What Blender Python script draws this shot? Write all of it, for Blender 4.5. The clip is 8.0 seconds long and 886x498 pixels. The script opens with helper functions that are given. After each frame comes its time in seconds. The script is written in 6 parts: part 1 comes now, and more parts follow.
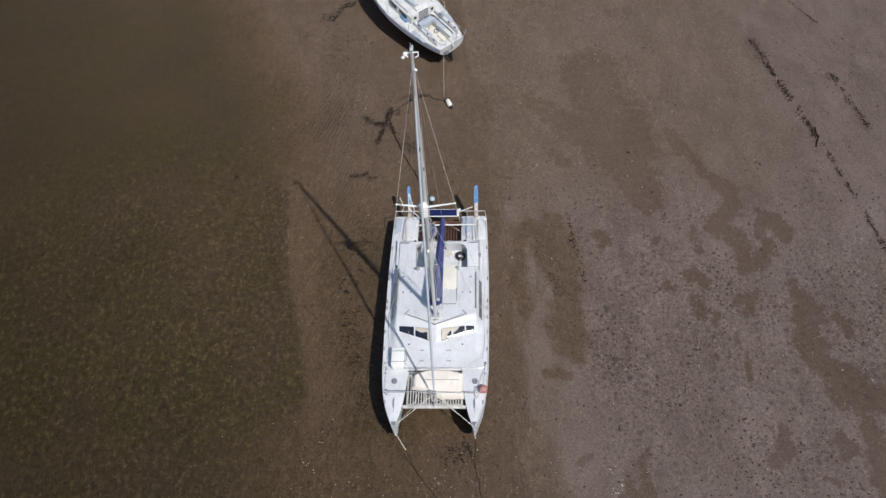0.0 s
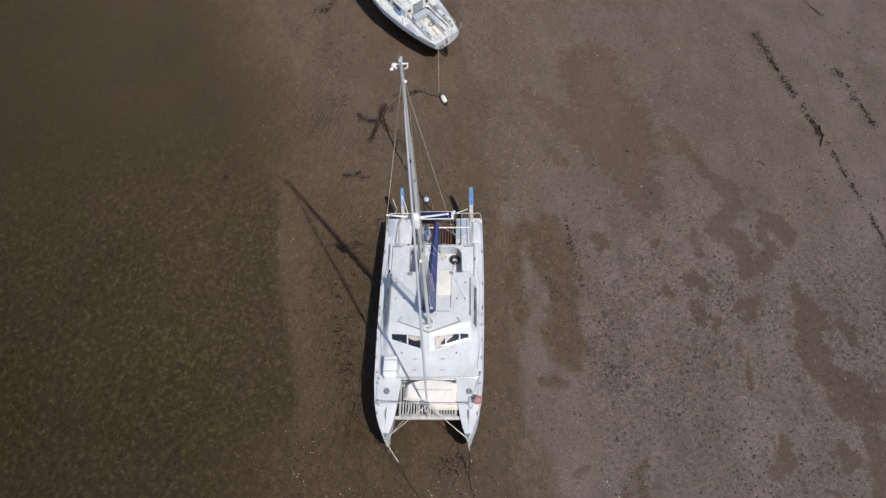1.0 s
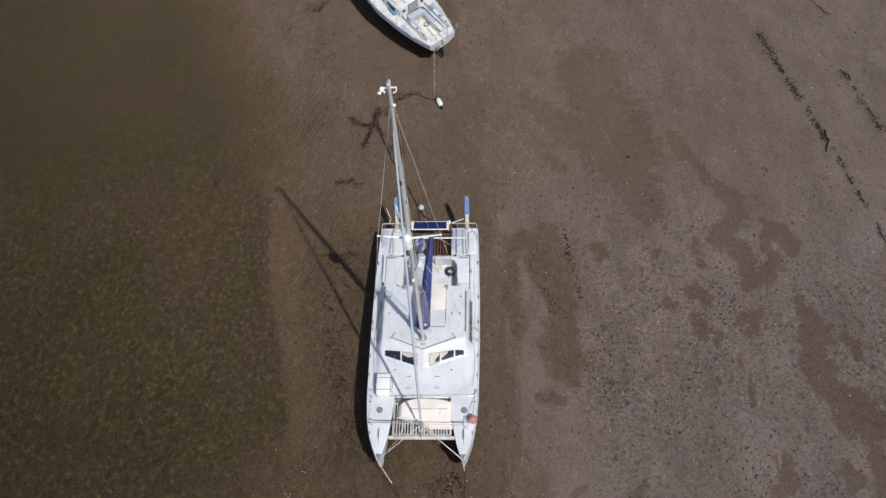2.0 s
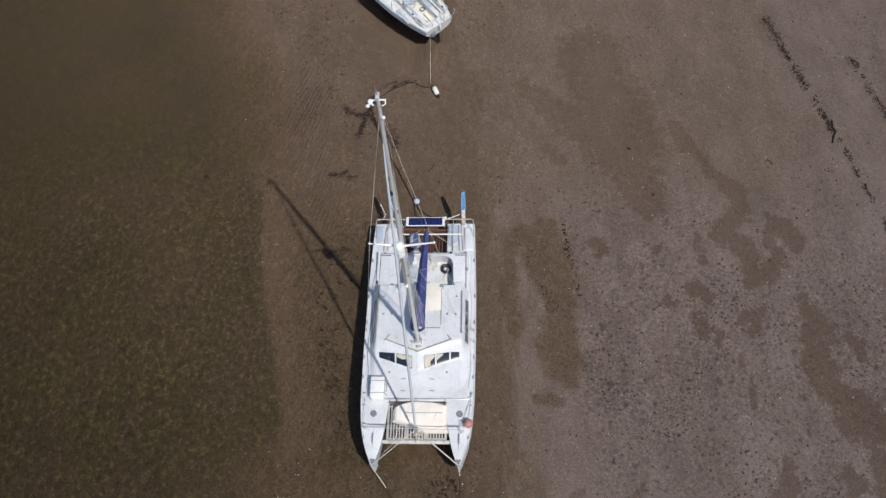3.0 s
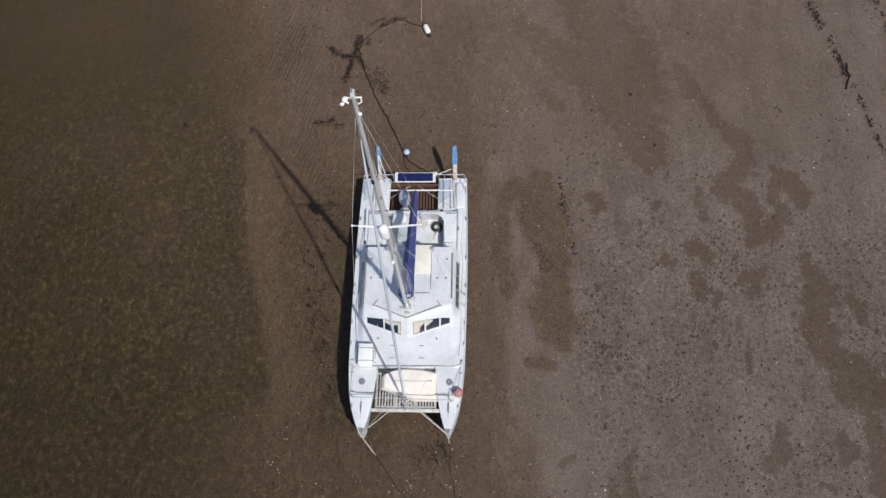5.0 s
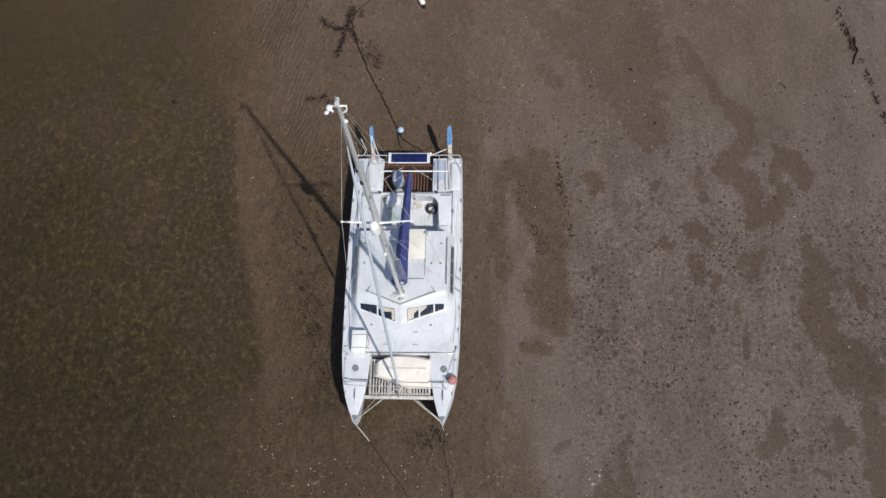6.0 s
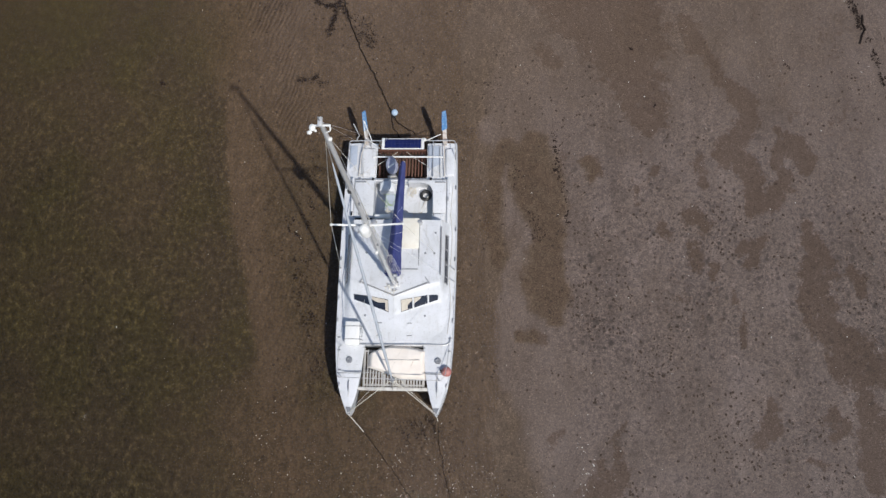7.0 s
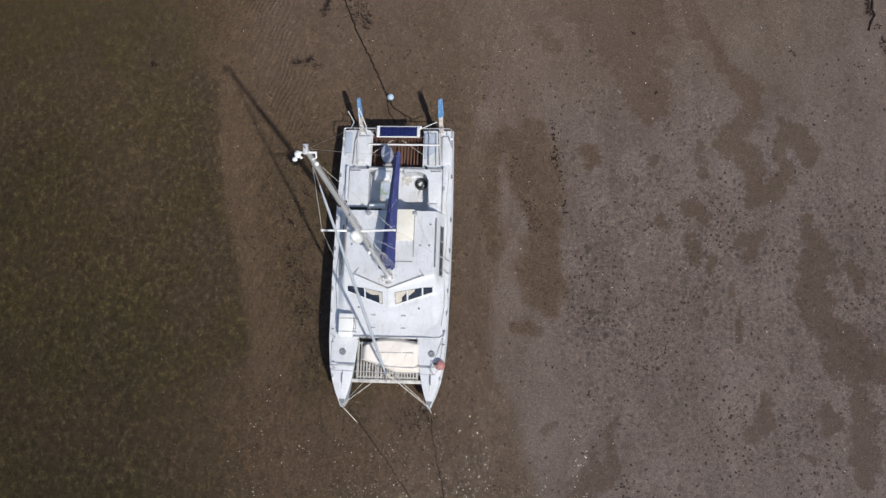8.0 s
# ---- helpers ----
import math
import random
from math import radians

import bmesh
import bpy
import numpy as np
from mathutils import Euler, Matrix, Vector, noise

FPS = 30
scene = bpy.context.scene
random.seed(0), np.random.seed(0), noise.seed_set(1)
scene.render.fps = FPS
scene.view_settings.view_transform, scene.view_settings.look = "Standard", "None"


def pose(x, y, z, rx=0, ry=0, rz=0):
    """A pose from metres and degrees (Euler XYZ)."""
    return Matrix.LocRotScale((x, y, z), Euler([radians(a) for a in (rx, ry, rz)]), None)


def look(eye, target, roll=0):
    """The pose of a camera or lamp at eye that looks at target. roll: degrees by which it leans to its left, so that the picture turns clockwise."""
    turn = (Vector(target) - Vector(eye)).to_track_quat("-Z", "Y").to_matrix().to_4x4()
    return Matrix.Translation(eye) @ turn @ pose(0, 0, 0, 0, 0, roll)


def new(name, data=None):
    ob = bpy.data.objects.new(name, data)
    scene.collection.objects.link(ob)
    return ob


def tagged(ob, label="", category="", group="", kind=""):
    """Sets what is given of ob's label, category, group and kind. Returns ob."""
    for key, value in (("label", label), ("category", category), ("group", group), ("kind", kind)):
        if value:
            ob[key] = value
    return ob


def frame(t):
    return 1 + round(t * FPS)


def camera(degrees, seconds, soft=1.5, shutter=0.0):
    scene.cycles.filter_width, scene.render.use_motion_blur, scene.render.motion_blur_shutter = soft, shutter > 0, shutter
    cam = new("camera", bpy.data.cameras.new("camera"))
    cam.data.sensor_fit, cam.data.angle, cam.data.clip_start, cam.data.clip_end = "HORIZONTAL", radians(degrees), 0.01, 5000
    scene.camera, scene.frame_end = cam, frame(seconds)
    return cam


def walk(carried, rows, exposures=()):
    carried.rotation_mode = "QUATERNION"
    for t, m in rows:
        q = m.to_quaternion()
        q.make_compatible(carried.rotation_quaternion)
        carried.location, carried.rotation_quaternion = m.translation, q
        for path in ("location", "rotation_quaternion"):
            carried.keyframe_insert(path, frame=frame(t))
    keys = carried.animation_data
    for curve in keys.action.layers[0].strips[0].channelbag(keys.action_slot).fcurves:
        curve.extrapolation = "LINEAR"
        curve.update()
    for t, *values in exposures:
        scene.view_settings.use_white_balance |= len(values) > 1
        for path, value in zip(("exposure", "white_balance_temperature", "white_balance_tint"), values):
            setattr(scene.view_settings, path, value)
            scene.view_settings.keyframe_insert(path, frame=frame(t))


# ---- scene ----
cam = camera(57.39, 8.0)
# seconds, x, y, z, pitch, yaw, roll
PATH_ROWS = [
    (0.0, -1.080, -9.596, 26.799, -56.744, -0.144, -0.376),
    (0.5, -0.981, -9.039, 26.689, -57.417, -0.220, -0.432),
    (1.0, -0.903, -8.412, 26.643, -58.200, -0.307, -0.535),
    (1.5, -0.805, -7.757, 26.582, -58.784, -0.305, -0.483),
    (3.0, -0.525, -5.859, 26.445, -61.714, -0.174, -0.333),
    (3.5, -0.451, -5.245, 26.435, -63.558, -0.237, -0.387),
    (4.0, -0.357, -4.634, 26.411, -65.412, -0.244, -0.386),
    (4.5, -0.277, -4.057, 26.401, -67.218, -0.232, -0.382),
    (6.0, -0.001, -2.229, 26.338, -72.687, -0.182, -0.296),
    (6.5, 0.118, -1.576, 26.313, -74.487, -0.013, -0.122),
    (7.0, 0.234, -0.927, 26.308, -76.220, 0.283, 0.189),
    (7.5, 0.358, -0.265, 26.335, -78.002, 0.665, 0.532),
    (8.0, 0.451, 0.419, 26.342, -79.792, 1.111, 0.465),
]
walk(cam, [(t, pose(x, y, z, 90 + p, 0, w) @ pose(0, 0, 0, 0, 0, -r)) for t, x, y, z, p, w, r in PATH_ROWS])

# ---- light ----
SUN_WAY = Vector((-5.35, 7.2, -14.0)).normalized()
sun = new("sun", bpy.data.lights.new("sun", "SUN"))
sun.data.energy, sun.data.angle, sun.data.color = 3.4, radians(0.75), (1.0, 0.965, 0.91)
sun.matrix_world = look((8, -11, 21), Vector((8, -11, 21)) + SUN_WAY)
world = bpy.data.worlds.new("sky")
scene.world = world
world.use_nodes = True
sky = world.node_tree.nodes.new("ShaderNodeTexSky")
sky.sky_type, sky.sun_disc = "NISHITA", False
sky.sun_elevation, sky.sun_rotation = math.asin(-SUN_WAY.z), math.atan2(-SUN_WAY.x, -SUN_WAY.y)
back = world.node_tree.nodes["Background"]
back.inputs["Strength"].default_value = 0.10
world.node_tree.links.new(sky.outputs[0], back.inputs["Color"])
scene.view_settings.exposure = 0.0


# ---- materials ----
def mat(name):
    m = bpy.data.materials.new(name)
    m.use_nodes = True
    return m, m.node_tree.nodes, m.node_tree.links, m.node_tree.nodes["Principled BSDF"]


def add(nodes, kind, **values):
    n = nodes.new(kind)
    for key, value in values.items():
        n.inputs[key].default_value = value
    return n


def ramp(nodes, links, source, stops):
    n = nodes.new("ShaderNodeValToRGB")
    while len(n.color_ramp.elements) < len(stops):
        n.color_ramp.elements.new(0.5)
    for e, (p, c) in zip(n.color_ramp.elements, stops):
        e.position, e.color = p, (*c, 1) if len(c) == 3 else (c[0], c[0], c[0], 1)
    links.new(source, n.inputs[0])
    return n.outputs[0]


def mix(nodes, links, factor, a, b, way="MIX"):
    n = nodes.new("ShaderNodeMix")
    n.data_type, n.blend_type = "RGBA", way
    for socket, value in ((n.inputs[0], factor), (n.inputs[6], a), (n.inputs[7], b)):
        if isinstance(value, bpy.types.NodeSocket):
            links.new(value, socket)
        else:
            socket.default_value = value if isinstance(value, float) else (*value, 1)
    return n.outputs[2]


def math_node(nodes, links, op, a, b=0.0, c=0.0):
    n = nodes.new("ShaderNodeMath")
    n.operation = op
    for socket, value in zip(n.inputs, (a, b, c)):
        if isinstance(value, bpy.types.NodeSocket):
            links.new(value, socket)
        else:
            socket.default_value = value
    return n.outputs[0]


def noise_at(nodes, links, scale, detail=3.0, rough=0.55, stretch=None, distort=0.0):
    n = add(nodes, "ShaderNodeTexNoise", Scale=scale, Detail=detail, Roughness=rough, Distortion=distort)
    co = nodes.new("ShaderNodeTexCoord").outputs["Object"]
    if stretch:
        m = nodes.new("ShaderNodeMapping")
        m.inputs["Scale"].default_value = stretch
        links.new(co, m.inputs[0])
        co = m.outputs[0]
    links.new(co, n.inputs["Vector"])
    return n.outputs["Fac"]


def bump(nodes, links, height, distance, strength=1.0, under=None):
    n = add(nodes, "ShaderNodeBump", Distance=distance, Strength=strength)
    links.new(height, n.inputs["Height"])
    if under:
        links.new(under, n.inputs["Normal"])
    return n.outputs[0]


def surface(name, colour, worn, rough=0.5, metal=0.0, scale=6.0, relief=0.002, amount=0.6, grain=60.0, stretch=None, gloss=0.5, grime=0.0):
    """A plain material with stains and grain between two colours."""
    m, nodes, links, p = mat(name)
    big = noise_at(nodes, links, scale, 5.0, 0.65, stretch)
    small = noise_at(nodes, links, grain, 2.0, 0.5, stretch)
    f = ramp(nodes, links, big, [(0.42, (0.0,)), (0.72, (amount,))])
    base = mix(nodes, links, f, colour, worn)
    if grime:
        spots = ramp(nodes, links, noise_at(nodes, links, 17.0, 4.0, 0.7), [(0.58, (0.0,)), (0.72, (grime,))])
        runs = ramp(nodes, links, noise_at(nodes, links, 2.6, 5.0, 0.7, (3.5, 0.5, 1.0), 0.4), [(0.55, (0.0,)), (0.75, (grime * 0.8,))])
        base = mix(nodes, links, spots, base, (0.20, 0.17, 0.13))
        base = mix(nodes, links, runs, base, (0.36, 0.32, 0.26))
    links.new(mix(nodes, links, 0.18, base, small, "OVERLAY"), p.inputs["Base Color"])
    links.new(math_node(nodes, links, "MULTIPLY_ADD", small, 0.2, rough - 0.1), p.inputs["Roughness"])
    p.inputs["Metallic"].default_value = metal
    p.inputs["Specular IOR Level"].default_value = gloss
    links.new(bump(nodes, links, small, relief), p.inputs["Normal"])
    return m


WHITE = surface("weathered white gelcoat", (0.70, 0.71, 0.735), (0.48, 0.49, 0.47), 0.42, scale=1.3, amount=0.5, relief=0.001, grime=0.5)
WORN_WHITE = surface("worn white paint", (0.66, 0.64, 0.60), (0.40, 0.36, 0.31), 0.6, scale=5.0, amount=0.9, grime=0.8)
WARM_WHITE = surface("cream white paint", (0.82, 0.79, 0.70), (0.70, 0.64, 0.52), 0.5, scale=3.0)
HULL = surface("chalky hull paint", (0.66, 0.68, 0.70), (0.36, 0.34, 0.29), 0.4, scale=1.0, amount=0.6, stretch=(1, 1, 3))
DECK_CREAM = surface("warm white deck paint", (0.74, 0.74, 0.73), (0.50, 0.48, 0.44), 0.5, scale=2.5, amount=0.7, grime=0.6)
CREAM_HULL = surface("cream hull paint", (0.74, 0.73, 0.72), (0.46, 0.43, 0.37), 0.4, scale=1.6, amount=0.6, stretch=(1, 1, 3))
ANTIFOUL = surface("dark antifouling", (0.02, 0.02, 0.024), (0.06, 0.055, 0.04), 0.75, scale=4.0)
BLUE_HULL = surface("faded blue stripe", (0.16, 0.20, 0.32), (0.30, 0.32, 0.36), 0.5)
BLUE_CLOTH = surface("bright blue cloth", (0.10, 0.26, 0.48), (0.32, 0.46, 0.62), 0.8, scale=7, amount=0.8)
STEEL = surface("dull stainless tube", (0.62, 0.62, 0.62), (0.45, 0.40, 0.34), 0.35, 0.7, scale=8)
ALLOY = surface("weathered mast alloy", (0.66, 0.66, 0.66), (0.40, 0.39, 0.38), 0.5, 0.3, scale=3, stretch=(1, 1, 0.2))
WHITE_PLASTIC = surface("white plastic", (0.85, 0.85, 0.83), (0.7, 0.68, 0.62), 0.4, scale=5)
SAIL_BLUE = surface("faded blue canvas", (0.035, 0.045, 0.17), (0.10, 0.12, 0.27), 0.85, scale=4, relief=0.03, grain=14, stretch=(1, 0.5, 1))
UV_STRIP = surface("grey blue sail cloth", (0.54, 0.58, 0.63), (0.40, 0.44, 0.50), 0.8, scale=5, stretch=(1, 1, 0.3))
RUDDER_BLUE = surface("chipped blue antifouling", (0.05, 0.19, 0.42), (0.58, 0.66, 0.72), 0.6, scale=13, amount=0.5)
RUST = surface("rust stained paint", (0.62, 0.59, 0.55), (0.30, 0.16, 0.09), 0.7, scale=8, amount=0.8)
TEAK = surface("grey weathered slat", (0.54, 0.53, 0.51), (0.34, 0.32, 0.29), 0.8, scale=6, stretch=(4, 0.4, 1))
RED_WOOD = surface("stained red brown slat", (0.15, 0.068, 0.046), (0.055, 0.036, 0.030), 0.7, scale=4, stretch=(4, 0.4, 1))
TILLER = surface("bare tan wood", (0.56, 0.51, 0.45), (0.36, 0.26, 0.19), 0.7, scale=5, stretch=(4, 0.6, 4))
BAG = surface("milky plastic film", (0.74, 0.76, 0.78), (0.55, 0.58, 0.62), 0.25, scale=9)
TARP = surface("sun bleached cream tarpaulin", (0.86, 0.79, 0.71), (0.78, 0.66, 0.54), 0.8, scale=2.0, relief=0.0006, amount=0.4)
GREY_RUBBER = surface("grey rubber", (0.25, 0.25, 0.26), (0.36, 0.35, 0.33), 0.75)
BLACK_RUBBER = surface("black rubber", (0.012, 0.012, 0.013), (0.05, 0.05, 0.05), 0.6)
DARK_GLASS = surface("dark tinted acrylic", (0.012, 0.016, 0.028), (0.03, 0.03, 0.035), 0.12, gloss=0.8, relief=0.0)
CURTAIN = surface("cream cabin curtain", (0.58, 0.53, 0.45), (0.40, 0.33, 0.26), 0.85, scale=9)
ROPE = surface("pale polyester rope", (0.70, 0.67, 0.60), (0.50, 0.45, 0.37), 0.9, scale=9)
TAN_ROPE = surface("tan rope", (0.42, 0.31, 0.19), (0.28, 0.19, 0.11), 0.9, scale=9)
WEEDY = surface("weed covered rope", (0.026, 0.019, 0.015), (0.055, 0.040, 0.028), 0.9, scale=8, gloss=0.1)
RED = surface("sun faded red vinyl", (0.44, 0.16, 0.14), (0.55, 0.36, 0.32), 0.5, scale=7)
PALE_BLUE = surface("pale blue buoy vinyl", (0.45, 0.58, 0.72), (0.38, 0.42, 0.44), 0.5, scale=8)
LAVENDER = surface("grey blue engine cowl", (0.34, 0.35, 0.45), (0.48, 0.49, 0.55), 0.3, scale=6)
GREY_PLASTIC = surface("grey plastic", (0.22, 0.23, 0.25), (0.15, 0.15, 0.15), 0.5)
# Nonslip colour, also the tone of the shade laid on the cockpit sole
SHADE_BLUE = surface("grey blue nonslip and shade tone", (0.42, 0.47, 0.55), (0.34, 0.38, 0.45), 0.8)
LINE_GREEN = surface("green sheet rope", (0.30, 0.42, 0.24), (0.5, 0.5, 0.38), 0.9, scale=20)
WEED = surface("black brown seaweed", (0.026, 0.018, 0.015), (0.045, 0.032, 0.026), 0.9, scale=10, gloss=0.1)
# Shell white, also used for the flecks that imitate sun glints
SHELL_AND_GLINT = surface("bleached shell and glint fleck", (0.80, 0.78, 0.72), (0.66, 0.62, 0.54), 0.35, scale=20)
CAST = surface("dark mud cast", (0.062, 0.045, 0.035), (0.092, 0.067, 0.053), 0.9, scale=9, gloss=0.08)


def solar_cells():
    m, nodes, links, p = mat("blue solar cells")
    co = nodes.new("ShaderNodeTexCoord").outputs["Object"]
    brick = add(nodes, "ShaderNodeTexBrick", Scale=1.0)
    brick.offset, brick.inputs["Brick Width"].default_value, brick.inputs["Row Height"].default_value = 0.0, 0.125, 0.125
    brick.inputs["Mortar Size"].default_value = 0.003
    brick.inputs["Color1"].default_value = (0.010, 0.014, 0.075, 1)
    brick.inputs["Color2"].default_value = (0.014, 0.020, 0.10, 1)
    brick.inputs["Mortar"].default_value = (0.045, 0.05, 0.12, 1)
    links.new(co, brick.inputs[0])
    links.new(brick.outputs[0], p.inputs["Base Color"])
    p.inputs["Roughness"].default_value = 0.18
    return m


CELLS = solar_cells()


def mud():
    """Tidal mud: 'dry' and 'wet' are per-vertex values of the sheet; the rest is noise."""
    m, nodes, links, p = mat("tidal mud")
    dry = nodes.new("ShaderNodeAttribute")
    dry.attribute_name = "dry"
    wet = nodes.new("ShaderNodeAttribute")
    wet.attribute_name = "wet"
    pitting = nodes.new("ShaderNodeAttribute")
    pitting.attribute_name = "pitting"
    algae = nodes.new("ShaderNodeAttribute")
    algae.attribute_name = "algae"
    calm = nodes.new("ShaderNodeAttribute")
    calm.attribute_name = "calm"
    large = noise_at(nodes, links, 0.5, 5.0, 0.6)
    rag = noise_at(nodes, links, 2.8, 7.0, 0.72)
    ragged = math_node(nodes, links, "MULTIPLY_ADD", rag, 2.3, -1.15)
    frayed = math_node(nodes, links, "MULTIPLY_ADD", noise_at(nodes, links, 1.3, 4.0, 0.6, None, 0.6), 0.8, -0.4)
    ragged = math_node(nodes, links, "ADD", ragged, frayed)
    nibbled = math_node(nodes, links, "MULTIPLY_ADD", noise_at(nodes, links, 9.5, 4.0, 0.7), 1.5, -0.75)
    ragged = math_node(nodes, links, "ADD", ragged, nibbled)
    hollow = ramp(nodes, links, math_node(nodes, links, "ADD", wet.outputs["Fac"], ragged), [(0.32, (0.0,)), (0.74, (1.0,))])
    streak = noise_at(nodes, links, 0.9, 6.0, 0.65, (1.0, 0.45, 1.0), 0.4)
    mid = noise_at(nodes, links, 3.2, 6.0, 0.72)
    pits = noise_at(nodes, links, 8.0, 5.0, 0.75)
    fine = noise_at(nodes, links, 24.0, 4.0, 0.7)
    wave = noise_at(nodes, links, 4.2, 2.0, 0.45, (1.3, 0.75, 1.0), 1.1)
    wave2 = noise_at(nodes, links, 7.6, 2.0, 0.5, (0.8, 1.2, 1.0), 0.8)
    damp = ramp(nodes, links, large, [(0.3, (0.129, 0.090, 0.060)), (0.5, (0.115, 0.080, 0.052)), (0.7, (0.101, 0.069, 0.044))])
    # Lit crests, dim troughs and caustic lines, multiplied into the bed colour
    crest_light = ramp(nodes, links, wave, [(0.34, (0.62,)), (0.46, (0.92,)), (0.55, (1.06,)), (0.66, (1.58,))])
    ridge_light = ramp(nodes, links, wave2, [(0.38, (0.86,)), (0.46, (0.98,)), (0.495, (1.25,)), (0.53, (0.98,)), (0.62, (0.86,))])
    ripples = mix(nodes, links, 1.0, crest_light, ridge_light, "MULTIPLY")
    # Mud grain; shade in the pits and lit crumb tops are put into colour
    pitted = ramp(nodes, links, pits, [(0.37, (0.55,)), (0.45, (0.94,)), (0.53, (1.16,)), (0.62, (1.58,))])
    streaks = ramp(nodes, links, streak, [(0.36, (0.128, 0.092, 0.075)), (0.46, (0.149, 0.109, 0.090)), (0.54, (0.164, 0.121, 0.101)), (0.64, (0.183, 0.137, 0.117))])
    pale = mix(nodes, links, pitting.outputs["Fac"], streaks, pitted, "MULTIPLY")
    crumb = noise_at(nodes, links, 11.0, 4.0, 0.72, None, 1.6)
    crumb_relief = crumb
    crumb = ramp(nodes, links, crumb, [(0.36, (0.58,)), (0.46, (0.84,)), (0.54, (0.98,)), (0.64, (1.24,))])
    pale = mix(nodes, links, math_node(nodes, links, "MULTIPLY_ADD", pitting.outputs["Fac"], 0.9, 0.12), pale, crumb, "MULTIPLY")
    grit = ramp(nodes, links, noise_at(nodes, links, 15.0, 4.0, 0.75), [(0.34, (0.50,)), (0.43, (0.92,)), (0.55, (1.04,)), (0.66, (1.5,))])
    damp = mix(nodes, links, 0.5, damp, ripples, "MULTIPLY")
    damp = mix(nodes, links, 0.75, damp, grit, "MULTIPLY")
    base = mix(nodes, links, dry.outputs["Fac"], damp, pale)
    puddle = ramp(nodes, links, mid, [(0.36, (0.091, 0.062, 0.045)), (0.64, (0.109, 0.075, 0.056))])
    base = mix(nodes, links, math_node(nodes, links, "MULTIPLY", hollow, math_node(nodes, links, "MULTIPLY_ADD", pitting.outputs["Fac"], 0.48, 0.40)), base, puddle)
    tone = ramp(nodes, links, large, [(0.40, (0.0,)), (0.60, (1.0,))])
    green = mix(nodes, links, ramp(nodes, links, mid, [(0.30, (0.0,)), (0.70, (1.0,))]), mix(nodes, links, tone, (0.061, 0.045, 0.028), (0.061, 0.048, 0.023)), mix(nodes, links, tone, (0.073, 0.055, 0.034), (0.074, 0.059, 0.028)))
    chop_light = noise_at(nodes, links, 5.0, 3.0, 0.62, (1.2, 0.9, 1.0), 0.4)
    chop_relief = chop_light
    # Light focused by the wavelets, put into the bed colour as bright strokes
    chop_light = ramp(nodes, links, chop_light, [(0.32, (0.55,)), (0.44, (0.88,)), (0.52, (1.02,)), (0.60, (1.4,)), (0.70, (2.2,))])
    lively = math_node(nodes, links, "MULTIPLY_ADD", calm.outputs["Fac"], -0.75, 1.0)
    base = mix(nodes, links, algae.outputs["Fac"], base, mix(nodes, links, lively, mix(nodes, links, lively, green, chop_light, "MULTIPLY"), grit, "MULTIPLY"))
    # Fine grain, with its tiny shadows and bright tops in the colour too
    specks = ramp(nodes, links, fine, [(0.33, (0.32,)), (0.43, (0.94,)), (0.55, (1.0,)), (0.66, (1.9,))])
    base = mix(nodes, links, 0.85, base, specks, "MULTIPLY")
    # soft dark spots of two sizes, in some of the cells
    for scale, share, dark in ((1.9, 0.52, 0.72), (3.3, 0.50, 0.85), (6.0, 0.50, 0.85)):
        cell = add(nodes, "ShaderNodeTexVoronoi", Scale=scale)
        cell.voronoi_dimensions = "2D"
        co = nodes.new("ShaderNodeTexCoord").outputs["Object"]
        shift = nodes.new("ShaderNodeVectorMath")
        shift.operation = "MULTIPLY_ADD"
        links.new(noise_at(nodes, links, 9.0, 2.0), shift.inputs[0])
        shift.inputs[1].default_value = (0.12, 0.12, 0.0)
        links.new(co, shift.inputs[2])
        links.new(shift.outputs[0], cell.inputs["Vector"])
        tint = nodes.new("ShaderNodeSeparateColor")
        links.new(cell.outputs["Color"], tint.inputs[0])
        size = math_node(nodes, links, "MULTIPLY_ADD", tint.outputs[1], 1.1, 0.35)
        near = ramp(nodes, links, math_node(nodes, links, "DIVIDE", cell.outputs["Distance"], size), [(0.08, (1.0,)), (0.22, (0.0,))])
        some = ramp(nodes, links, tint.outputs[0], [(share, (0.0,)), (share + 0.25, (dark,))])
        spot = math_node(nodes, links, "MULTIPLY", math_node(nodes, links, "MULTIPLY", near, some), math_node(nodes, links, "MULTIPLY", dry.outputs["Fac"], math_node(nodes, links, "MULTIPLY_ADD", pitting.outputs["Fac"], 1.1, 0.05)))
        spot = math_node(nodes, links, "MULTIPLY", spot, math_node(nodes, links, "MULTIPLY_ADD", hollow, -0.55, 1.0))
        base = mix(nodes, links, spot, base, (0.040, 0.029, 0.023))
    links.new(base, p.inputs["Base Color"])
    p.inputs["Diffuse Roughness"].default_value = 1.0
    damp_gloss = math_node(nodes, links, "MULTIPLY_ADD", dry.outputs["Fac"], -0.06, 0.54)
    links.new(math_node(nodes, links, "SUBTRACT", damp_gloss, math_node(nodes, links, "MULTIPLY", hollow, 0.20)), p.inputs["Roughness"])
    film = math_node(nodes, links, "MULTIPLY_ADD", dry.outputs["Fac"], 0.30, 0.13)
    links.new(math_node(nodes, links, "MULTIPLY", film, math_node(nodes, links, "MULTIPLY_ADD", hollow, -0.75, 1.0)), p.inputs["Specular IOR Level"])
    rough = math_node(nodes, links, "MULTIPLY", math_node(nodes, links, "MULTIPLY_ADD", dry.outputs["Fac"], 0.10, 0.80), math_node(nodes, links, "MULTIPLY_ADD", hollow, -0.9, 1.0))
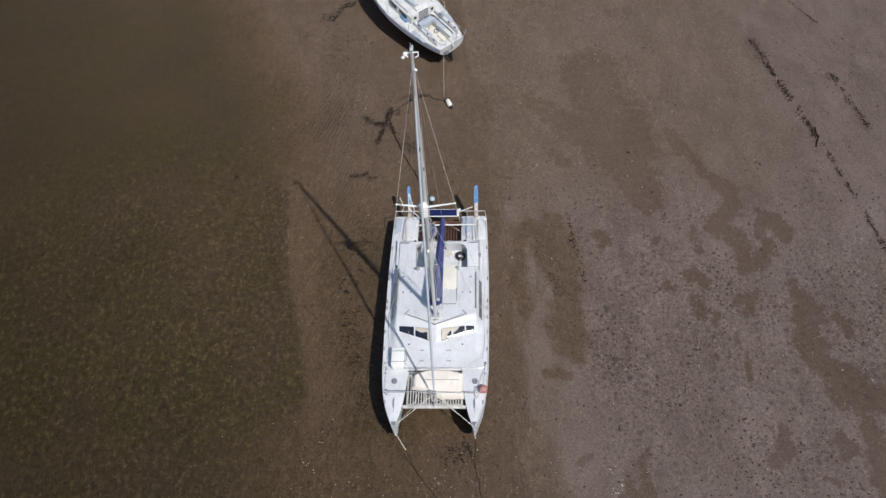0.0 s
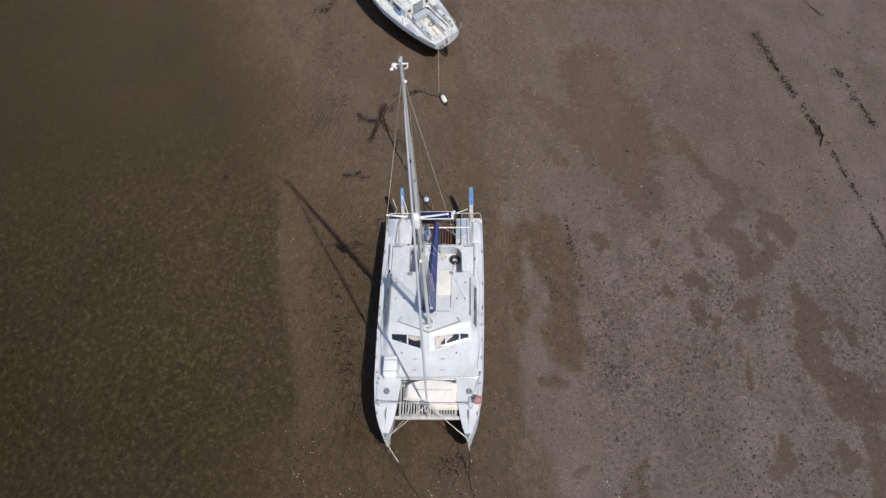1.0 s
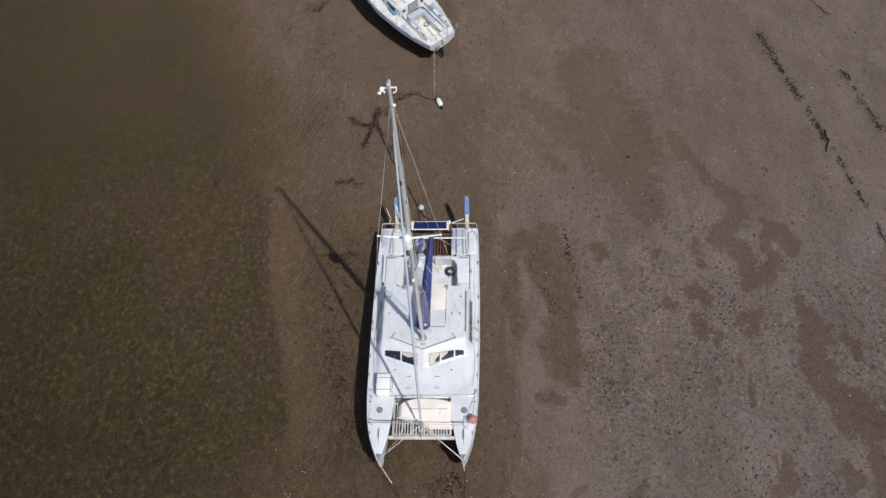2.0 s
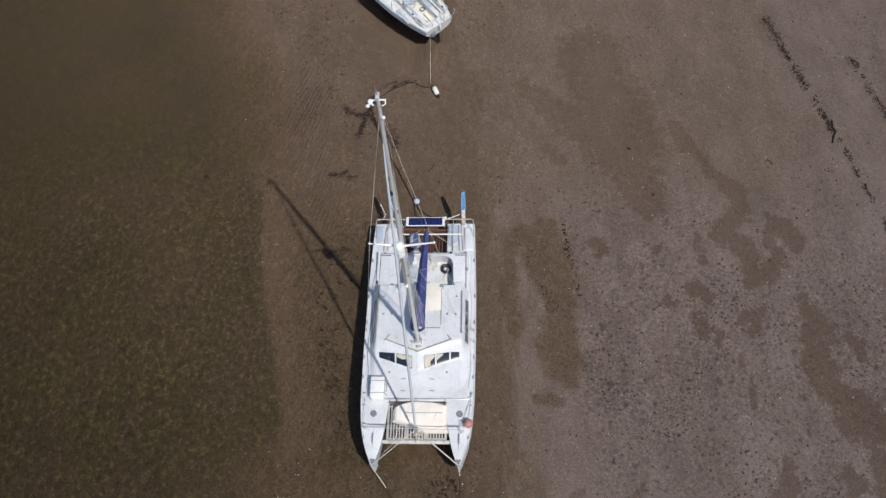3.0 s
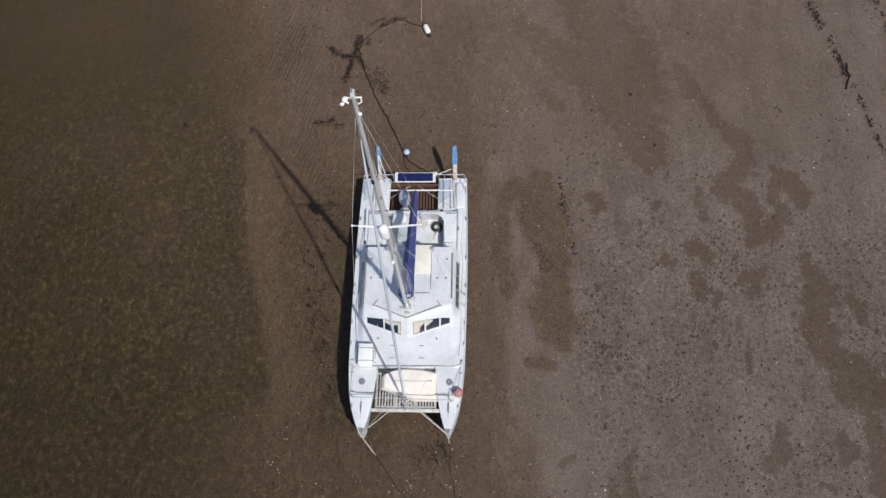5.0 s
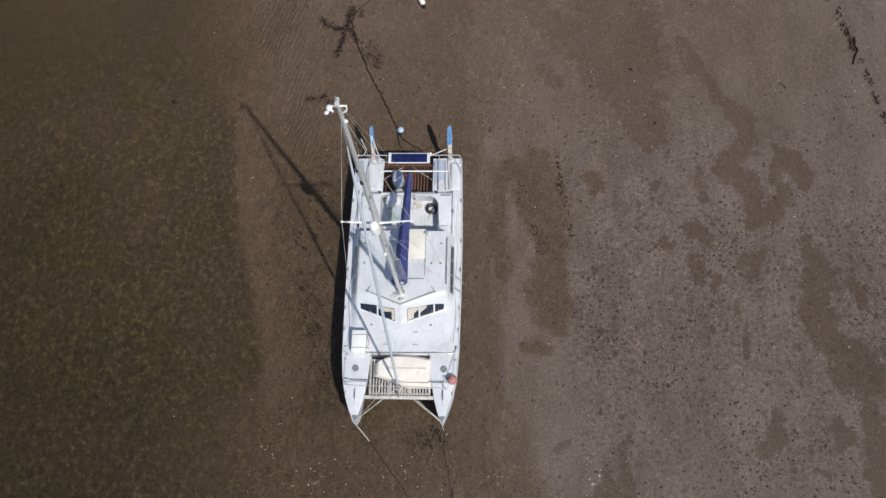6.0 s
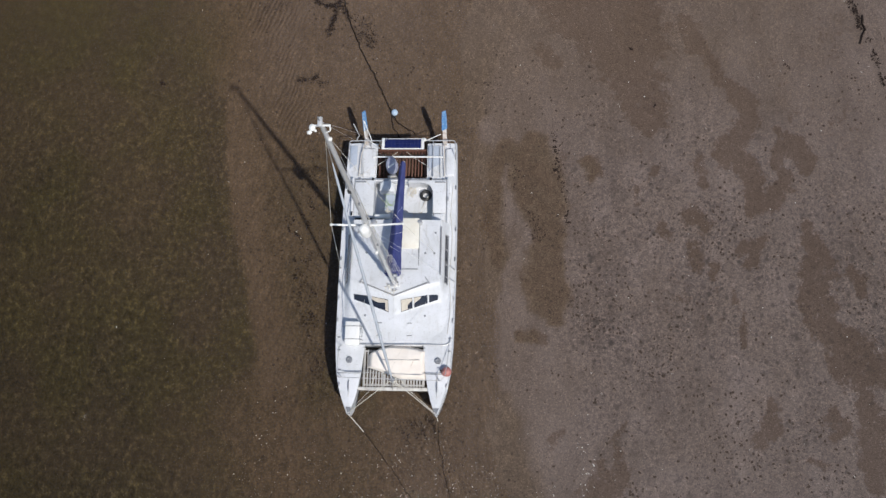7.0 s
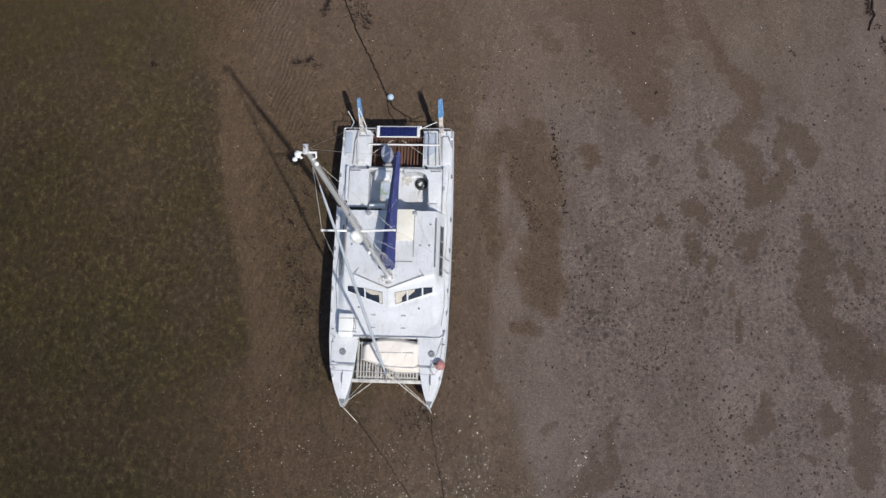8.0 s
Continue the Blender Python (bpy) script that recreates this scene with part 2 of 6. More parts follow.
    bands = add(nodes, "ShaderNodeTexWave", Scale=1.9, Distortion=9.0, Detail=3.0)
    bands.inputs["Detail Scale"].default_value = 0.8
    turn = nodes.new("ShaderNodeMapping")
    turn.inputs["Rotation"].default_value = (0, 0, radians(22))
    links.new(nodes.new("ShaderNodeTexCoord").outputs["Object"], turn.inputs[0])
    links.new(turn.outputs[0], bands.inputs[0])
    patchy = ramp(nodes, links, streak, [(0.40, (0.15,)), (0.62, (1.0,))])
    soft_bed = bump(nodes, links, bands.outputs["Fac"], 0.014, 0.6)
    links.new(math_node(nodes, links, "MULTIPLY", rough, math_node(nodes, links, "MULTIPLY", math_node(nodes, links, "MULTIPLY_ADD", dry.outputs["Fac"], -0.97, 1.0), math_node(nodes, links, "MULTIPLY", patchy, math_node(nodes, links, "MULTIPLY_ADD", algae.outputs["Fac"], 0.6, 0.4)))), soft_bed.node.inputs["Strength"])
    rippled = nodes.new("ShaderNodeAttribute")
    rippled.attribute_name = "rippled"
    soft_bed = bump(nodes, links, bands.outputs["Fac"], 0.05, 0.6, soft_bed)
    links.new(rippled.outputs["Fac"], soft_bed.node.inputs["Strength"])
    chop_bed = bump(nodes, links, chop_relief, 0.15, 0.8, soft_bed)
    links.new(math_node(nodes, links, "MULTIPLY", algae.outputs["Fac"], lively), chop_bed.node.inputs["Strength"])
    n = bump(nodes, links, wave, 0.06, 0.6, chop_bed)
    links.new(math_node(nodes, links, "MULTIPLY", rough, 0.62), n.node.inputs["Strength"])
    n = bump(nodes, links, mid, 0.035, 0.45, n)
    links.new(math_node(nodes, links, "MULTIPLY", rough, 0.45), n.node.inputs["Strength"])
    n = bump(nodes, links, pits, 0.035, 0.8, n)
    links.new(rough, n.node.inputs["Strength"])
    n = bump(nodes, links, crumb_relief, 0.05, 0.8, n)
    links.new(math_node(nodes, links, "MULTIPLY", math_node(nodes, links, "MULTIPLY", pitting.outputs["Fac"], dry.outputs["Fac"]), math_node(nodes, links, "MULTIPLY_ADD", hollow, -0.9, 1.0)), n.node.inputs["Strength"])
    n = bump(nodes, links, fine, 0.032, 0.9, n)
    links.new(n, p.inputs["Normal"])
    return m


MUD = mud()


def shallow_water():
    m, nodes, links, p = mat("shallow tidal water")
    out = nodes["Material Output"]
    f = add(nodes, "ShaderNodeFresnel", IOR=1.35)
    co = nodes.new("ShaderNodeTexCoord").outputs["Object"]
    sep = nodes.new("ShaderNodeSeparateXYZ")
    links.new(co, sep.inputs[0])
    # Tint darkens with depth to the left; far water is lightened for sky haze
    tint = ramp(nodes, links, math_node(nodes, links, "MULTIPLY_ADD", math_node(nodes, links, "MULTIPLY_ADD", sep.outputs[1], 0.55, sep.outputs[0]), -0.032, 0.16),
                [(0.0, (0.985, 0.985, 0.98)), (0.10, (0.965, 0.96, 0.95)), (0.35, (0.88, 0.865, 0.82)), (0.65, (0.71, 0.70, 0.62)), (1.0, (0.54, 0.56, 0.46))])
    t = nodes.new("ShaderNodeBsdfTransparent")
    links.new(tint, t.inputs[0])
    g = add(nodes, "ShaderNodeBsdfGlossy", Roughness=0.08)
    a = noise_at(nodes, links, 3.4, 2.0, 0.5, (1.0, 0.8, 1.0), 0.8)
    b = noise_at(nodes, links, 14.0, 2.0, 0.5, (1.0, 0.75, 1.0), 0.5)
    n = bump(nodes, links, b, 0.017, 1.0, bump(nodes, links, a, 0.075, 1.0))
    s = nodes.new("ShaderNodeMixShader")
    for x, y in ((n, g.inputs["Normal"]), (f.outputs[0], s.inputs[0]), (t.outputs[0], s.inputs[1]), (g.outputs[0], s.inputs[2]), (s.outputs[0], out.inputs[0])):
        links.new(x, y)
    return m


WATER = shallow_water()


# ---- mesh helpers ----
def link(name, bm, material, smooth=True):
    me = bpy.data.meshes.new(name)
    bmesh.ops.recalc_face_normals(bm, faces=bm.faces)
    bm.to_mesh(me)
    bm.free()
    me.materials.append(material)
    if smooth:
        me.shade_smooth()
        me.set_sharp_from_angle(angle=radians(38))
    return new(name, me)


def part(name, bm, material, parent, label="", smooth=True):
    ob = link(name, bm, material, smooth)
    ob.parent = parent
    return tagged(ob, label)


def thing(name, m, label, category, group="", kind=""):
    ob = new(name)
    ob.empty_display_size = 0.2
    ob.matrix_world = m
    return tagged(ob, label, category, group, kind)


def box(bm, c, size, bevel=0.01, turn=None, segments=2):
    r = bmesh.ops.create_cube(bm, size=1.0)
    m = Matrix.Translation(c) @ (turn or Matrix()) @ Matrix.Diagonal((*size, 1))
    bmesh.ops.transform(bm, matrix=m, verts=r["verts"])
    if bevel:
        edges = {e for v in r["verts"] for e in v.link_edges}
        bmesh.ops.bevel(bm, geom=list(edges), offset=min(bevel, min(size) * 0.45), segments=segments, affect="EDGES", profile=0.5)
    return bm


def boxes(*rows, bevel=0.01):
    bm = bmesh.new()
    for c, size in rows:
        box(bm, c, size, bevel)
    return bm


def loft(bm, rings, caps=True, closed=True):
    made = [[bm.verts.new(p) for p in ring] for ring in rings]
    n = len(made[0])
    for a, b in zip(made, made[1:]):
        for i in range(n if closed else n - 1):
            j = (i + 1) % n
            bm.faces.new((a[i], a[j], b[j], b[i]))
    if caps:
        bm.faces.new(made[0][::-1])
        bm.faces.new(made[-1])
    return bm


def tube(bm, points, radius, n=8, flat=1.0):
    """A round bar along points; radius is one number or one for each point."""
    pts = [Vector(p) for p in points]
    rings, side = [], None
    for i, p in enumerate(pts):
        d = (pts[min(i + 1, len(pts) - 1)] - pts[max(i - 1, 0)]).normalized()
        if side is None:
            side = d.orthogonal().normalized()
        side = (side - d * side.dot(d)).normalized()
        up = d.cross(side)
        r = radius[i] if isinstance(radius, (list, tuple)) else radius
        rings.append([p + side * (r * math.cos(2 * math.pi * k / n)) + up * (r * flat * math.sin(2 * math.pi * k / n)) for k in range(n)])
    return loft(bm, rings)


def bar(points, radius, n=8, flat=1.0):
    return tube(bmesh.new(), points, radius, n, flat)


def round_path(points, r=0.12, steps=5):
    """The same polyline with its corners rounded."""
    pts = [Vector(p) for p in points]
    out = [pts[0]]
    for a, b, c in zip(pts, pts[1:], pts[2:]):
        u, v = (a - b), (c - b)
        k = min(r, u.length * 0.45, v.length * 0.45)
        s, e = b + u.normalized() * k, b + v.normalized() * k
        out += [s.lerp(b, i / steps).lerp(b.lerp(e, i / steps), i / steps) for i in range(steps + 1)]
    return out + [pts[-1]]


def sag(a, b, drop, n=10, wander=0.0, seed=1):
    rnd = random.Random(seed)
    a, b = Vector(a), Vector(b)
    pts = []
    for i in range(n + 1):
        f = i / n
        p = a.lerp(b, f) - Vector((0, 0, 4 * drop * f * (1 - f)))
        if 0 < i < n:
            p += Vector((rnd.uniform(-wander, wander), rnd.uniform(-wander, wander), 0))
        pts.append(p)
    return pts


def prism(outline, z0, z1, bevel=0.0):
    bm = bmesh.new()
    loft(bm, [[(x, y, z0) for x, y in outline], [(x, y, z1) for x, y in outline]])
    if bevel:
        top = [e for e in bm.edges if all(abs(v.co.z - z1) < 1e-6 for v in e.verts)]
        bmesh.ops.bevel(bm, geom=top, offset=bevel, segments=2, affect="EDGES", profile=0.5)
    return bm


def ball(bm, c, r, scale=(1, 1, 1), u=16, v=10):
    made = bmesh.ops.create_uvsphere(bm, u_segments=u, v_segments=v, radius=r)
    bmesh.ops.transform(bm, matrix=Matrix.Translation(c) @ Matrix.Diagonal((*scale, 1)), verts=made["verts"])
    return bm


def lathe(profile, n=20):
    bm = bmesh.new()
    return loft(bm, [[(r * math.cos(2 * math.pi * k / n), r * math.sin(2 * math.pi * k / n), z) for k in range(n)] for r, z in profile])


def ease(a, b, x):
    t = np.clip((x - a) / (b - a), 0.0, 1.0)
    return t * t * (3 - 2 * t)


def lerp_table(table, y):
    return float(np.interp(y, [r[0] for r in table], [r[1] for r in table]))


def lattice(x, y, scale, seed):
    """Smooth value noise from -1 to 1 for arrays."""
    rnd = np.random.RandomState(seed)
    grid = rnd.uniform(-1, 1, (128, 128))
    x, y = x * scale + 31.7, y * scale + 17.3
    i, j = np.floor(x).astype(int), np.floor(y).astype(int)
    u, v = x - i, y - j
    u, v = u * u * (3 - 2 * u), v * v * (3 - 2 * v)
    g = lambda a, b: grid[a % 128, b % 128]
    return (g(i, j) * (1 - u) + g(i + 1, j) * u) * (1 - v) + (g(i, j + 1) * (1 - u) + g(i + 1, j + 1) * u) * v


# ---- the flat: one sheet to the horizon, falling away to the water ----
TIDE = 0.08


def bed(x, y):
    """Height of the mud."""
    x, y = np.asarray(x, float), np.asarray(y, float)
    slope = 0.05 * x / (1 + (x / 90) ** 4) ** 0.25 + 0.004 * (np.clip(y, -40, 60) - 5)
    near = 1 / (1 + (np.hypot(x, y - 8) / 45) ** 4)
    lumps = 0.030 * lattice(x, y, 0.30, 3) + 0.016 * lattice(x, y, 0.9, 4) + 0.008 * lattice(x, y, 2.3, 5)
    return slope + lumps * near


def ground_z(x, y):
    return float(bed(x, y))


# wet hollows as winding strokes: x, y, half width
WIDE_HOLLOW = [
    [(5.6, 17.6, 1.3), (6.2, 15.2, 1.5), (6.6, 13.3, 1.45), (6.7, 12.0, 1.1), (7.1, 10.5, 0.66), (7.4, 9.7, 0.3)],
    [(2.9, 15.6, 0.5), (3.9, 14.7, 0.6), (5.0, 13.6, 0.7)],
    [(8.8, 13.6, 0.4), (9.0, 12.6, 0.37), (9.7, 11.6, 0.3), (10.1, 11.4, 0.26)],
]
LINKED_HOLLOWS = [
    [(10.2, 11.3, 0.29), (10.5, 10.7, 0.44), (10.5, 10.1, 0.44), (10.2, 9.5, 0.4), (9.7, 9.1, 0.48), (10.2, 8.6, 0.48), (10.7, 7.7, 0.44), (10.5, 7.0, 0.4),
     (11.2, 7.0, 0.33), (11.7, 7.4, 0.26), (11.5, 8.2, 0.2), (11.6, 9.0, 0.18), (11.3, 9.6, 0.09)],
    [(11.7, 9.2, 0.15), (12.1, 8.8, 0.33), (12.3, 8.3, 0.33), (12.4, 8.0, 0.2)],
    [(10.0, 5.5, 0.22), (10.6, 5.7, 0.24), (10.4, 5.2, 0.2)],
]
SMALL_HOLLOWS = [
    [(5.1, 8.7, 0.31), (5.4, 8.2, 0.31)],
    [(8.8, 8.5, 0.26), (9.0, 7.9, 0.2), (8.9, 7.4, 0.09)],
    [(8.5, 6.6, 0.28), (8.7, 6.1, 0.24)],
    [(8.4, 5.4, 0.33), (8.5, 4.9, 0.26)],
    [(7.5, 6.4, 0.22), (7.6, 5.9, 0.13)],
    [(7.4, 8.1, 0.22), (7.2, 8.0, 0.15)],
    [(6.7, 7.7, 0.13), (6.8, 7.2, 0.11)],
    [(9.7, 4.3, 0.1), (9.8, 3.0, 0.12), (9.8, 2.3, 0.08)],
    [(9.1, 5.0, 0.24), (9.0, 4.6, 0.15)],
    [(3.7, 12.7, 0.29), (4.2, 12.3, 0.22)],
    [(3.0, 2.7, 0.24), (3.5, 2.6, 0.2)],
]
SHORE_HOLLOWS = [
    [(12.2, 6.0, 0.29), (12.3, 5.2, 0.44), (12.3, 4.5, 0.66), (12.0, 3.6, 0.44), (12.0, 3.0, 0.26), (12.5, 2.1, 0.33), (12.8, 1.4, 0.4), (13.3, 1.0, 0.44)],
    [(12.6, 3.4, 0.44), (12.7, 2.8, 0.37), (13.2, 2.1, 0.51), (13.8, 1.6, 0.66), (14.5, 1.3, 0.62)],
    [(13.5, 4.5, 0.29), (13.6, 3.9, 0.18)],
    [(13.5, 0.3, 0.37), (13.4, -0.6, 0.51), (13.4, -1.5, 0.51), (13.3, -2.0, 0.28)],
]
LOW_HOLLOWS = [
    [(10.5, 0.3, 0.26), (10.5, -0.3, 0.37), (10.0, -0.8, 0.28)],
    [(12.3, 0.0, 0.26), (12.6, -0.4, 0.31), (12.3, -0.7, 0.18)],
    [(11.7, -1.3, 0.15), (12.0, -1.6, 0.15)],
    [(5.1, -1.8, 0.4), (4.9, -2.5, 0.66), (5.7, -2.1, 0.26), (5.6, -0.8, 0.17), (5.9, 0.0, 0.09)],
    [(3.7, -0.7, 0.18), (3.9, -0.4, 0.11)],
    [(14.6, -1.0, 0.37), (14.6, -1.8, 0.48)],
]
# the scour beside the boat, damp and olive brown
SCOUR = [
    [(3.25, 8.99, 0.55), (3.37, 8.06, 0.86), (3.55, 7.09, 0.81), (3.78, 6.13, 0.57), (3.89, 5.47, 0.46), (3.66, 4.62, 0.66), (3.72, 3.84, 0.59), (3.97, 3.23, 0.29)],
    [(2.01, 8.46, 0.29), (2.62, 8.82, 0.48), (3.19, 8.85, 0.55)],
    [(1.99, 8.36, 0.33), (1.88, 7.48, 0.24), (1.74, 6.13, 0.24), (2.00, 5.18, 0.33)],
    [(4.98, 8.73, 0.18), (5.29, 8.25, 0.31)],
    [(2.78, 2.77, 0.18), (3.15, 2.68, 0.20)],
]
# a tongue of pale silt between the scour and the hull
SILT = [
    [(2.39, 7.72, 0.11), (2.52, 6.90, 0.31), (2.80, 5.94, 0.50), (2.98, 5.28, 0.40), (2.61, 4.24, 0.44), (2.42, 3.13, 0.59), (2.60, 1.50, 0.63)],
    [(1.92, 9.56, 0.52), (2.15, 9.96, 0.55)],
]
# where the damp ground beside the boat gives way to the paler flat: y, x
DAMP_EDGE = [(-9, 3.6), (-2.7, 3.1), (-1.7, 2.75), (-0.6, 2.5), (1.1, 2.3), (2.2, 1.95), (3.2, 2.0), (4.2, 2.15), (4.8, 2.4), (5.4, 2.4), (6.0, 2.1), (7.3, 2.2), (8.7, 1.9), (9.9, 1.57), (10.9, 1.4), (14.6, 1.5), (16.7, 1.8), (18.8, 2.3), (40, 5.0)]


def strokes(x, y, plan):
    """1 inside winding strokes, falling to 0 over their edges."""
    out = np.zeros_like(x)
    for stroke in plan:
        for (ax, ay, ar), (bx, by, br) in zip(stroke, stroke[1:]):
            dx, dy = bx - ax, by - ay
            f = np.clip(((x - ax) * dx + (y - ay) * dy) / (dx * dx + dy * dy), 0, 1)
            d = np.hypot(x - ax - f * dx, y - ay - f * dy) / (ar + f * (br - ar))
            out = np.maximum(out, 1 - ease(0.4, 1.65, d))
    return out


EDGE = [(-40, 1.5), (0.5, -5.62), (2.2, -5.98), (4.4, -6.4), (6.5, -7.0), (8.3, -7.3), (9.9, -7.5), (11.6, -7.45), (13.8, -6.95), (16.1, -7.6), (19.4, -9.3), (25, -12.0), (60, -20.0)]


def make_ground():
    def axis(lo, hi, step, far):
        inner = np.arange(lo, hi + step, step)
        out = [step]
        while sum(out) < far:
            out.append(out[-1] * 1.35)
        grow = np.cumsum(out)
        return np.concatenate([lo - grow[::-1], inner, inner[-1] + grow])
    xs, ys = axis(-26, 24, 0.13, 3500), axis(-6, 34, 0.13, 3500)
    X, Y = np.meshgrid(xs, ys)
    x, y = X.ravel(), Y.ravel()
    z = bed(x, y)
    wx = x + 0.22 * lattice(x, y, 0.8, 8) + 0.22 * lattice(x, y, 1.9, 9) + 0.14 * lattice(x, y, 4.1, 14)
    wy = y + 0.30 * lattice(x, y, 0.7, 10) + 0.30 * lattice(x, y, 1.7, 11) + 0.20 * lattice(x, y, 3.7, 15)
    jx = x + 0.16 * lattice(x, y, 0.9, 8) + 0.13 * lattice(x, y, 2.1, 9) + 0.08 * lattice(x, y, 4.3, 14)
    jy = y + 0.18 * lattice(x, y, 0.8, 10) + 0.16 * lattice(x, y, 1.9, 11) + 0.10 * lattice(x, y, 3.9, 15)
    wet = np.maximum(strokes(jx, jy, WIDE_HOLLOW) * 0.95, strokes(jx, jy, LINKED_HOLLOWS + SHORE_HOLLOWS))
    wet = np.maximum(wet, strokes(jx, jy, SMALL_HOLLOWS + LOW_HOLLOWS) * 0.85)
    patch = lattice(wx, wy * 0.5, 0.6, 21) + 0.7 * lattice(wx, wy * 0.6, 1.4, 22) + 0.5 * lattice(wx, wy, 2.9, 23)
    wet = np.maximum(wet, 0.30 * ease(0.3, 1.3, patch) * ease(3.0, 6.0, x))
    wet = np.clip(wet, 0, 1)
    z -= 0.010 * wet
    scour = strokes(jx, jy, SCOUR)
    damp_edge = np.interp(y, [e[0] for e in DAMP_EDGE], [e[1] for e in DAMP_EDGE])
    reach = 0.35 + 1.3 * ease(8.5, 13, y) + 0.3 * (1 - ease(0.0, 2.5, y))
    dry = ease(-0.5, 0.9, (jx + 0.15 * lattice(x, y, 0.5, 16) - damp_edge) / reach)
    dry = dry * (1 - 0.88 * ease(0.25, 0.75, scour)) * (0.72 + 0.28 * ease(2.2, 5.5, x + 0.6 * lattice(x, y, 0.6, 34)))
    dry = np.maximum(dry, 0.72 * ease(0.2, 0.8, strokes(jx, jy, SILT)) * (1 - 0.8 * ease(0.3, 0.8, scour)))
    dry = np.maximum(dry, 0.22 * ease(-0.6, 1.2, x) * (1 - scour))
    wet = np.maximum(wet, 0.75 * scour)
    edge = np.interp(y, [e[0] for e in EDGE], [e[1] for e in EDGE])
    shore = edge + 0.12 * lattice(x, y, 0.8, 17) + 0.06 * lattice(x, y, 2.4, 18)
    dry = np.maximum(dry, 0.66 * ease(8.5, 14.5, y) * ease(-0.3, 1.6, x - shore))
    dry = np.maximum(dry, 0.08 * ease(-0.05, 0.10, x - shore) * (1 - ease(0.5, 1.7, x - shore)) * ease(-1, 2, y))
    dry = np.maximum(dry, 0.20 * ease(1.0, -1.5, y) * ease(2.5, 5.0, x - shore))
    dry = dry * (1 - 0.46 * ease(7.5, 13.5, y) * (1 - 0.6 * ease(11, 15, x)))
    dry = np.clip(dry * (0.9 + 0.12 * lattice(x, y, 1.3, 12)), 0, 1)
    pitting = (0.80 - 0.62 * ease(6, 14, y + 0.25 * (x - 8))) * (0.35 + 0.65 * ease(3.6, 5.2, x + 0.5 * lattice(x, y, 0.7, 33))) * (0.9 + 0.35 * lattice(x, y, 0.6, 31) + 0.2 * lattice(x, y, 1.7, 32)) * (1 - 0.35 * ease(2.0, -2.0, y))
    blur = np.maximum(ease(10.5, 14, y), 1 - ease(-0.5, 2.2, y))
    algae = ease(-0.12 - 0.9 * blur, 0.16 + 3.2 * blur, shore - x) * (0.85 + 0.15 * lattice(x, y, 0.35, 13))
    olive = ease(0.6, 2.2, x - shore) * (1 - ease(-2.4, -1.4, x)) * (1 - ease(7.5, 10.5, y)) * (0.75 + 0.4 * lattice(x, y * 0.4, 1.6, 36))
    algae = np.maximum(algae, 0.5 * olive)
    rippled = 0.25 * ease(0.0, 0.5, x - shore) * (1 - ease(1.8, 3.2, x - shore)) * ease(0.0, 2.0, y) * (1 - ease(8.0, 10.0, y)) + np.exp(-((x + 6.1) / 1.3) ** 2 - ((y - 15.2) / 2.6) ** 2) + 0.7 * np.exp(-((x + 5.0) / 1.0) ** 2 - ((y - 10.5) / 2.0) ** 2)
    calm = ease(9, 17, y - 0.15 * (x + 8))
    nx, ny = len(xs), len(ys)
    idx = np.arange(nx * ny).reshape(ny, nx)
    quads = np.stack([idx[:-1, :-1], idx[:-1, 1:], idx[1:, 1:], idx[1:, :-1]], -1).reshape(-1, 4)
    me = bpy.data.meshes.new("ground")
    me.vertices.add(len(x))
    me.vertices.foreach_set("co", np.stack([x, y, z], 1).astype(np.float32).ravel())
    me.loops.add(quads.size)
    me.loops.foreach_set("vertex_index", quads.astype(np.int32).ravel())
    me.polygons.add(len(quads))
    me.polygons.foreach_set("loop_start", np.arange(0, quads.size, 4, dtype=np.int32))
    me.update(calc_edges=True)
    for name, values in (("dry", dry), ("wet", wet), ("pitting", pitting), ("algae", algae), ("calm", calm), ("rippled", rippled)):
        me.attributes.new(name, "FLOAT", "POINT").data.foreach_set("value", np.clip(values, 0, 1).astype(np.float32))
    me.shade_smooth()
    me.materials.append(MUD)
    return tagged(new("ground", me), "brown tidal mud flat with wet hollows", "ground", kind="structure")


make_ground()


def make_water():
    bm = bmesh.new()
    xs = [-3500, -400, -60, -26, -12, 0, 12]
    ys = [-3500, -300, -40, 0, 40, 300, 3500]
    rows = [[bm.verts.new((x, y, TIDE)) for x in xs] for y in ys]
    for a, b in zip(rows, rows[1:]):
        for i in range(len(xs) - 1):
            bm.faces.new((a[i], a[i + 1], b[i + 1], b[i]))
    return tagged(link("water", bm, WATER), "clear shallow ebb water with small ripples", "water", kind="structure")


make_water()


# ---- catamaran: x athwart, y from the bows aft, z up from the mud ----
BOAT = pose(-1.255, 0.0, -0.063, 0, -2.86, -1.03)
OUTER = [(0, 1.345), (0.2, 1.43), (0.45, 1.535), (0.8, 1.65), (1.3, 1.745), (2.1, 1.81), (4, 1.85), (6, 1.86), (8, 1.83), (8.95, 1.80)]
INNER = [(0, 1.315), (0.2, 1.24), (0.45, 1.155), (0.8, 1.065), (1.3, 0.98), (2.1, 0.90), (4, 0.85), (6.1, 0.85), (6.16, 1.04), (7.5, 1.04), (7.56, 0.84), (8.95, 0.83)]
SHEER = [(0, 1.50), (1.6, 1.52), (2.2, 1.48), (4, 1.34), (6, 1.17), (7.6, 1.03), (8.95, 0.88)]
KEEL = [(0, 0.85), (0.12, 0.50), (0.3, 0.25), (0.6, 0.08), (1.2, -0.03), (7.5, -0.02), (8.95, 0.16)]


